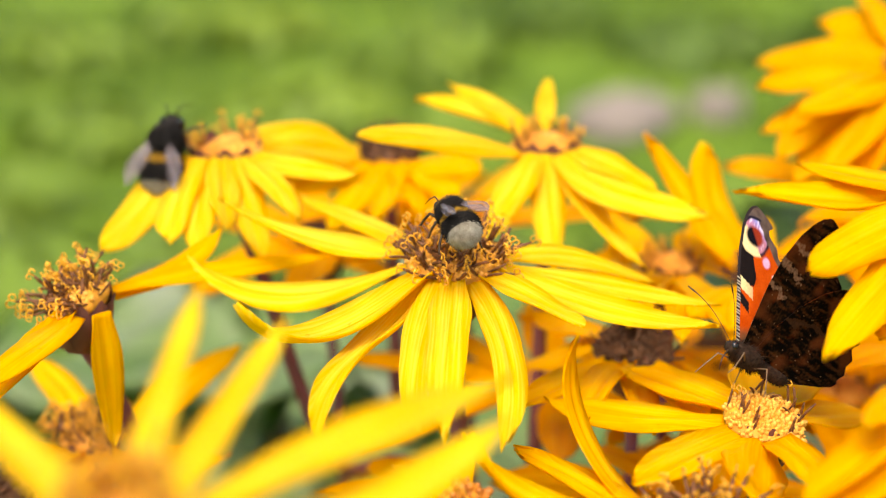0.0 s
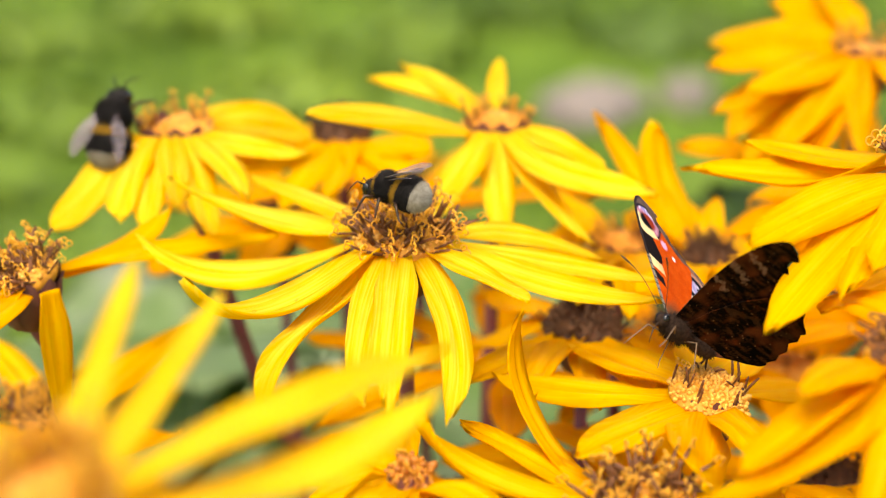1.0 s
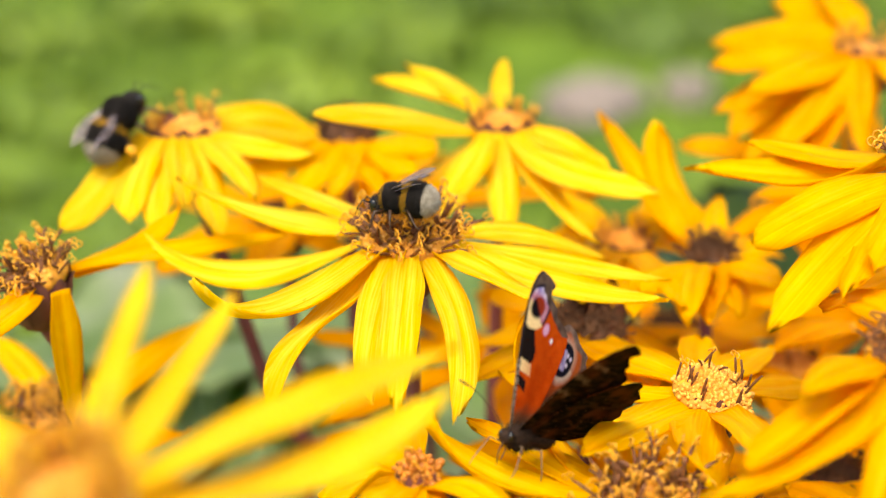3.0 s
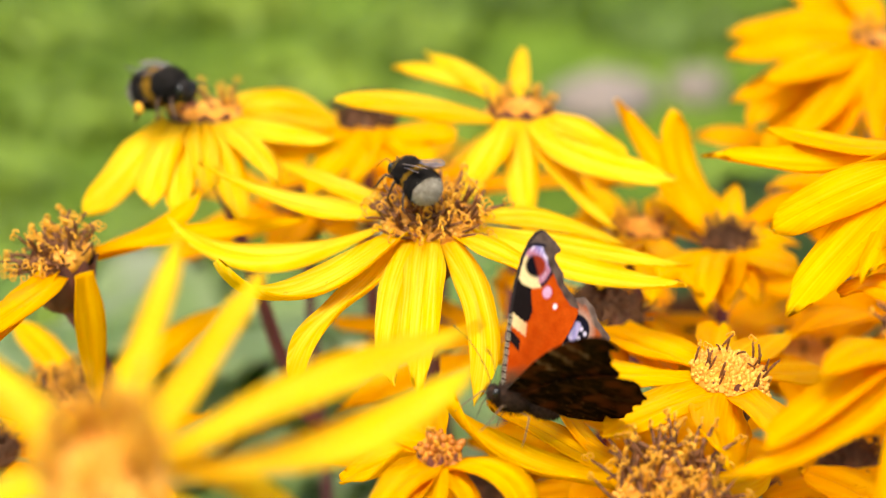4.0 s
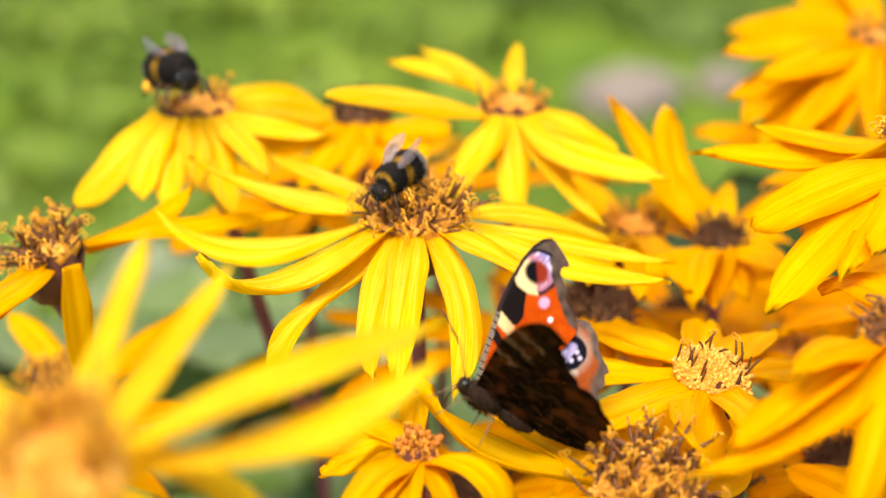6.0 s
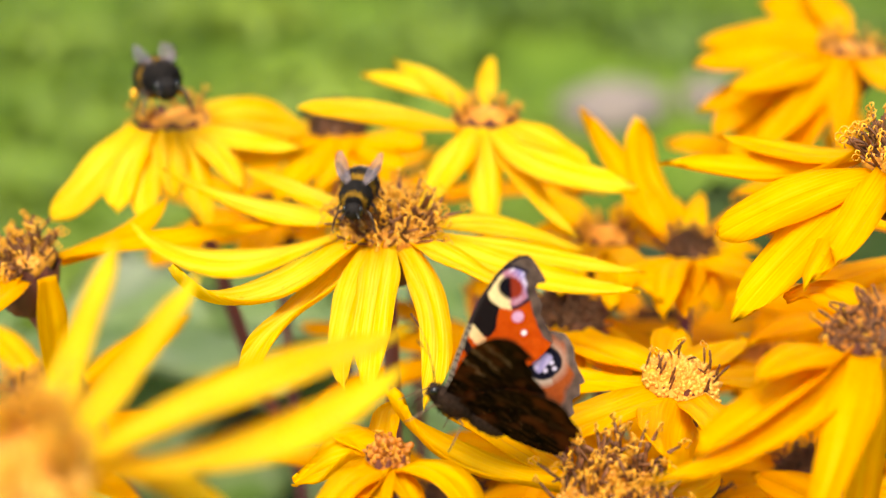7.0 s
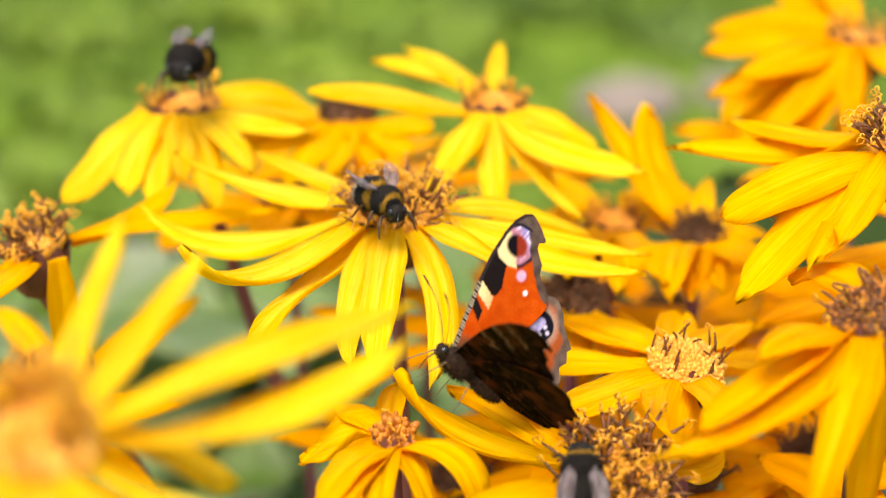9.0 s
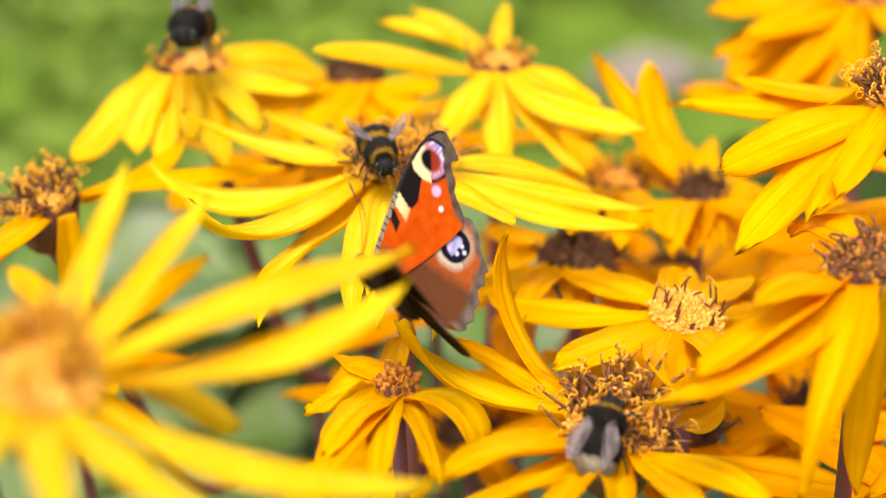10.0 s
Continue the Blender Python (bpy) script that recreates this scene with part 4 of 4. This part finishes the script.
def under_tint(f, o, fore):
    n = noise.noise((f * 0.35, o * 1.3, 9.0)) + 0.6 * noise.noise((f * 2.2, o * 2.2, 3.0))
    col = blend((0.0016, 0.001, 0.0007), (0.034, 0.0135, 0.005), 0.15 + 1.2 * n)
    fine = noise.noise((f * 5.0, o * 5.0, 1.0))
    rust = noise.noise((f * 0.28 + 4.0, o * 0.28, 6.5))
    if rust > 0.12:
        col = blend(col, (0.060, 0.017, 0.005), (rust - 0.12) * 2.2)
    if fine > 0.66:
        col = blend(col, (0.20, 0.12, 0.075), 0.7)
    if fore:
        for a in (12.0, 16.5, 20.5):
            if abs(o - a - 0.2 * (f - 4) + 0.8 * noise.noise((o * 0.7, f * 0.7, 6.0))) < 0.55 and f > 2.5 + 2.5 * noise.noise((o, f, 2.0)):
                col = blend(col, (0.19, 0.11, 0.07), 0.5 + 0.5 * noise.noise((o * 2, f * 2, 2.0)))
    elif abs(o - 9.0 + 0.25 * f + 2 * noise.noise((f * 0.4, o * 0.4, 0))) < 0.6:
        col = blend(col, (0.035, 0.016, 0.008), 0.6)
    return col


def wing(name, front, back, span, tint, side, parent, fore, drop, label):
    """One wing as a thin closed sheet: patterned scales above, dark ones below. side: 1 is the insect's left."""
    nu, nv = (120, 84)
    verts, cols, faces = [], [], []
    for layer in (1, -1):
        for i in range(nu + 1):
            o = span * i / nu
            a, b = along(front, o), along(back, o)
            for j in range(nv + 1):
                f = b + (a - b) * j / nv
                if o > 0.62 * span or not fore:
                    f -= (1.15 * abs((0.30 * o) % 1 - 0.5) * 2 - 0.4) * (1 - j / nv) ** 3 * min(1, o / 4)
                ripple = 0.00012 * math.sin(0.9 * math.atan2(f, o + 2) * 9) * min(1, o / 8)
                verts.append((f / 1000, side * o / 1000, drop + 0.0009 * math.sin(math.pi * min(1, o / span)) * 0.8 + ripple + layer * 0.00003))
                cols.append(tint(f, o) if layer > 0 else under_tint(f, o, fore))
    w_ = nv + 1
    half = (nu + 1) * w_
    up = side > 0
    for i in range(nu):
        for j in range(nv):
            q = (i * w_ + j, i * w_ + j + 1, (i + 1) * w_ + j + 1, (i + 1) * w_ + j)
            faces.append(q if not up else q[::-1])
            r = tuple(half + k for k in q)
            faces.append(r[::-1] if not up else r)
    ring = [i * w_ for i in range(nu + 1)] + [nu * w_ + j for j in range(1, w_)] + [i * w_ + nv for i in range(nu - 1, -1, -1)] + list(range(nv - 1, 0, -1))
    for a, b in zip(ring, ring[1:] + ring[:1]):
        faces.append((a, b, half + b, half + a))
    me = bpy.data.meshes.new(name)
    me.from_pydata(verts, [], faces)
    att = me.color_attributes.new("tint", "FLOAT_COLOR", "POINT")
    att.data.foreach_set("color", np.array([(*c, 1.0) for c in cols], dtype=np.float32).ravel())
    me.materials.append(SCALES)
    for p in me.polygons:
        p.use_smooth = True
    me.update()
    return part(name, me, None, parent, label)


def butterfly():
    ob = thing("butterfly", "dark butterfly with rust-red eyespotted wings held half open", "butterfly")
    wings = []
    for side in (1, -1):
        wings.append((side, wing("forewing", FORE_FRONT, FORE_BACK, 29.0, fore_tint, side, ob, True, 0.0003, "rust-red forewing with a large eyespot and sooty underside")))
        wings.append((side, wing("hindwing", HIND_FRONT, HIND_BACK, 21.0, hind_tint, side, ob, False, -0.0002, "brown-red hindwing with a blue eyespot and sooty underside")))
    mats = [DARK_FUR]
    body_part("thorax", ball(0.0024, 0.0, 0.0040, 0.0022, 0.0023), lambda x: 0, mats, ob, 900, 0.0012, 51, "dark brown furry thorax")
    body_part("abdomen", ball(-0.0050, 0.0002, 0.0042, 0.0016, 0.0016, 4), lambda x: 0, mats, ob, 700, 0.0006, 52)
    head = body_part("head", ball(0.0064, -0.0002, 0.0013, 0.0014, 0.0013), lambda x: 0, mats, ob, 250, 0.0005, 53)
    part("proboscis", leg_bm([(0.0072, 0, -0.0010), (0.0078, 0, -0.0030), (0.0074, 0, -0.0055)], 0.00016), LEG, head)
    for s in (1, -1):
        bm = bmesh.new()
        blob(bm, pose(0.0067, s * 0.0010, 0.0001) @ Matrix.Diagonal((0.0008, 0.0006, 0.0009, 1)), 12, 8)
        part("eye", bm, CHITIN, head)
        bm = bmesh.new()
        pts = [Vector((0.0070, s * 0.0005, 0.0008)).lerp(Vector((0.0170, s * 0.0060, 0.0075)), k / 8) + Vector((0, 0, 0.0012 * math.sin(math.pi * k / 8))) for k in range(9)]
        tube(bm, pts, [0.00007] * 6 + [0.0001, 0.0002, 0.00014], 6)
        part("antenna", bm, LEG, head)
        for x, dx in ((0.0035, 0.0045), (0.0005, -0.0015)):
            part("leg", leg_bm([(x, s * 0.0012, -0.0015), (x + dx * 0.6, s * 0.0036, -0.0012), (x + dx, s * 0.0046, -0.0052), (x + dx * 1.2, s * 0.0046, -0.0068)], 0.00017), PALE_LEG, ob)
    return ob, wings


BEE_FAR = bumblebee("furry black and yellow bumblebee with white tail climbing a flower", 11, True, 3, False, -2)
BEE_FAR.scale = (1.07, 1.07, 1.07)
BEE_MAIN = bumblebee("furry bumblebee with white tail feeding on the open yellow flower", 21, False, 24, True, 12)
BEE_MAIN.scale = (0.80, 0.80, 0.80)
BEE_LATE = bumblebee("furry bumblebee landing on the golden flower, wings folded back", 31, False, 15, True, 9, False)
BEE_LATE.scale = (0.86, 0.86, 0.86)
BUTTERFLY, WINGS = butterfly()
BUTTERFLY.scale = (0.83, 0.83, 0.83)


# ---- what moves ----
# seconds, place (m), heading, pitch, roll (degrees)
BEE_FAR_ROWS = [
    (0, -0.05585, 0.05290, 1.00254, 72, 60, 0),
    (0.5, -0.05587, 0.05240, 1.00340, 72, 60, 0),
    (1, -0.05647, 0.05300, 1.00385, 70, 58, 0),
    (1.5, -0.05730, 0.05350, 1.00363, 66, 54, 0),
    (2, -0.05706, 0.05300, 1.00448, 60, 50, 0),
    (3.3, -0.05673, 0.05000, 1.00539, 35, 38, 0),
    (3.7, -0.05223, 0.04900, 1.00834, -20, 20, 0),
    (4.1, -0.05133, 0.04900, 1.00953, -42, 10, 0),
    (4.5, -0.05065, 0.04900, 1.00945, -52, 6, 0),
    (5, -0.04888, 0.04750, 1.01018, -42, 4, 0),
    (6.3, -0.04746, 0.04850, 1.01218, -64, 4, 0),
    (7, -0.04554, 0.04600, 1.01329, -70, 4, 0),
    (7.8, -0.04620, 0.04600, 1.01367, -72, 4, 0),
    (8.5, -0.04517, 0.04600, 1.01275, -86, 4, 0),
    (9.2, -0.04145, 0.04300, 1.01441, -100, 4, 0),
    (10, -0.04252, 0.04000, 1.01402, -92, 4, 0),
]
# seconds, spread and lift of the wings (degrees)
FAR_WING_ROWS = [(0, 26, 8), (2.2, 22, 8), (3.5, 8, 8), (4.5, 8, 20), (6.3, 9, 20), (8, 10, 20), (9, 7, 18), (10, 6, 16)]
WING_ROWS = [(0, 20, 22), (0.5, 24, 20), (1, 10, 24), (2, 6, 32), (3.5, 12, 18), (4.5, 6, 30), (5.2, 10, 22), (6.5, 8, 24), (7, 26, 26),
             (8, 32, 22), (8.5, 34, 18), (9.5, 24, 16), (10, 42, 20)]
BEE_MAIN_ROWS = [
    (0, -0.00077, -0.00678, 1.00900, 112, 13, 0),
    (0.3, -0.00036, -0.00996, 1.00900, 112, 13, 0),
    (0.7, -0.00165, -0.00676, 1.00900, 130, 8, 0),
    (1, -0.00201, -0.00433, 1.00900, 150, 2, 0),
    (1.5, -0.00023, 0.00026, 1.00680, 155, -8, 0),
    (2, -0.00021, -0.00038, 1.00680, 160, -10, 0),
    (2.2, -0.00041, -0.00091, 1.00680, 160, -10, 0),
    (3.3, -0.00224, -0.00293, 1.00680, 165, -5, 0),
    (3.5, -0.00047, 0.00110, 1.00680, 175, 0, 0),
    (4, -0.00364, -0.00098, 1.00760, 125, 12, 0),
    (4.5, -0.00358, -0.00393, 1.00760, 118, 14, 0),
    (4.7, -0.00198, -0.00115, 1.00760, 125, 12, 0),
    (5, -0.00332, 0.00129, 1.00680, 165, 0, 0),
    (5.2, -0.00214, 0.00295, 1.00680, 170, 0, 0),
    (6.3, -0.00449, 0.00089, 1.00580, 245, -22, 0),
    (6.5, -0.00414, 0.00094, 1.00580, 245, -22, 0),
    (7, -0.00561, -0.00165, 1.00580, 262, -18, 0),
    (7.5, -0.00442, -0.00365, 1.00580, 262, -15, 0),
    (8, -0.00563, -0.00550, 1.00580, 270, -15, 0),
    (8.4, -0.00367, -0.00565, 1.00480, 275, -12, 0),
    (8.7, -0.00340, -0.00786, 1.00480, 305, -8, 0),
    (9, -0.00213, -0.01161, 1.00480, 305, -8, 0),
    (9.6, -0.00351, -0.01835, 1.00480, 275, -15, 0),
    (10, -0.00352, -0.00928, 1.00480, 285, -15, 0),
]
BEE_LATE_ROWS = [
    (0, -0.02028, -0.06672, 0.95645, 20, 10, 0),
    (7.5, -0.00519, -0.07765, 0.96317, 20, 10, 0),
    (7.8, 0.00377, -0.06767, 0.98371, 30, 20, 0),
    (7.9, 0.01640, -0.06717, 0.98440, 50, 25, 0),
    (8, 0.02725, -0.06301, 0.98048, 80, 30, 0),
    (8.2, 0.03097, -0.06330, 0.97914, 95, 36, 0),
    (8.5, 0.02900, -0.06306, 0.97930, 95, 38, 0),
    (8.7, 0.02679, -0.06421, 0.98015, 92, 38, 0),
    (8.9, 0.02818, -0.06536, 0.98084, 90, 38, 0),
    (9.1, 0.02886, -0.06650, 0.98093, 88, 38, 0),
    (9.3, 0.02989, -0.06741, 0.98102, 85, 38, 0),
    (9.5, 0.02977, -0.06798, 0.98203, 82, 38, 0),
    (9.7, 0.03054, -0.06914, 0.98102, 80, 38, 0),
    (10, 0.03147, -0.06997, 0.98197, 68, 38, 0),
]
# and the opening of the insect's right and left wings
BUTTERFLY_ROWS = [
    (0, 0.04682, -0.01905, 0.98888, 201.3, 38.6, 23.5, 81, 56.2),
    (0.5, 0.04110, -0.02340, 0.99199, 206.5, 55.6, 18.3, 72.1, 61.3),
    (1, 0.04370, -0.02384, 0.99119, 206.8, 40.4, 17.9, 54.7, 29.6),
    (1.3, 0.04014, -0.02225, 0.98947, 211.8, 25.9, 16.9, 78.3, 48.2),
    (1.5, 0.03868, -0.02337, 0.98788, 220.5, 28.5, 13.8, 85.8, 50.5),
    (1.8, 0.03061, -0.04327, 0.99143, 232.7, 24.8, -0.1, 104, 49.6),
    (2, 0.03143, -0.04401, 0.98604, 235.4, 27.1, 1.2, 93.2, 57.3),
    (2.2, 0.03063, -0.04401, 0.98104, 235.4, 27.1, 1.2, 93.2, 49.3),
    (3.3, 0.01342, -0.04382, 0.98472, 230.4, 25.8, 0.1, 88.1, 39.7),
    (3.5, 0.01295, -0.05079, 0.98804, 231.2, 32.2, -1.6, 76.4, 24),
    (4, 0.01305, -0.04576, 0.98627, 208.2, 30.2, -1, 80.1, 38.5),
    (4.5, 0.01154, -0.05099, 0.98692, 199.1, 23.7, 3.1, 85.1, 48.4),
    (5, 0.01230, -0.05010, 0.98690, 187.5, 36.0, 7.0, 73.0, 45.5),
    (6.5, 0.01192, -0.04919, 0.98685, 186.1, 39.1, 3.5, 88.8, 39.8),
    (7.5, 0.01228, -0.05539, 0.99060, 188.3, 36.7, -5.7, 93, 48.6),
    (7.8, 0.01228, -0.05539, 0.99060, 188.3, 36.7, -5.7, 93, 48.6),
    (8, 0.01254, -0.05285, 0.99233, 165, 56.1, -14, 85.5, 21.7),
    (8.5, 0.01102, -0.05604, 0.99252, 167.5, 41.8, -8.4, 84.6, 65.4),
    (8.8, 0.01198, -0.04786, 0.98785, 188.9, 33.7, 8.9, 59.5, 23.2),
    (9, 0.01180, -0.04740, 0.98926, 195.1, 47.5, 5.5, 79.4, 24.5),
    (9.3, 0.00765, -0.04981, 0.99216, 177.1, 54.3, 8.6, 67.6, 38.6),
    (9.5, 0.00770, -0.05227, 0.99494, 184.3, 70.1, 9.5, 58.8, 22.9),
    (9.7, 0.00710, -0.05047, 0.99383, 196.6, 67.4, 0.3, 79.8, 28),
    (10, -0.00064, -0.05494, 0.99836, 187, 49.9, 6.7, 60.2, 9),
]


def stance(x, y, z, heading, pitch, roll):
    return pose(x, y, z, roll, -pitch, heading)


def motions():
    for bee, rows in ((BEE_FAR, BEE_FAR_ROWS), (BEE_MAIN, BEE_MAIN_ROWS), (BEE_LATE, BEE_LATE_ROWS)):
        walk(bee, [(t, stance(*row)) for t, *row in rows])
    for bee, rows in ((BEE_FAR, FAR_WING_ROWS), (BEE_MAIN, WING_ROWS)):
        for ob in bee.children:
            if "wing" in ob.name:
                side, hinge = (1 if ob.location.y > 0 else -1), fore_hinge if ob.name.startswith("fore") else hind_hinge
                walk(ob, [(t, hinge(side, spread, lift)) for t, spread, lift in rows])
    walk(BUTTERFLY, [(row[0], stance(*row[1:7])) for row in BUTTERFLY_ROWS])
    for side, ob in WINGS:
        walk(ob, [(row[0], pose(0.002, side * 0.0012, 0.001, row[8] if side > 0 else -row[7], 0, 0)) for row in BUTTERFLY_ROWS])


motions()
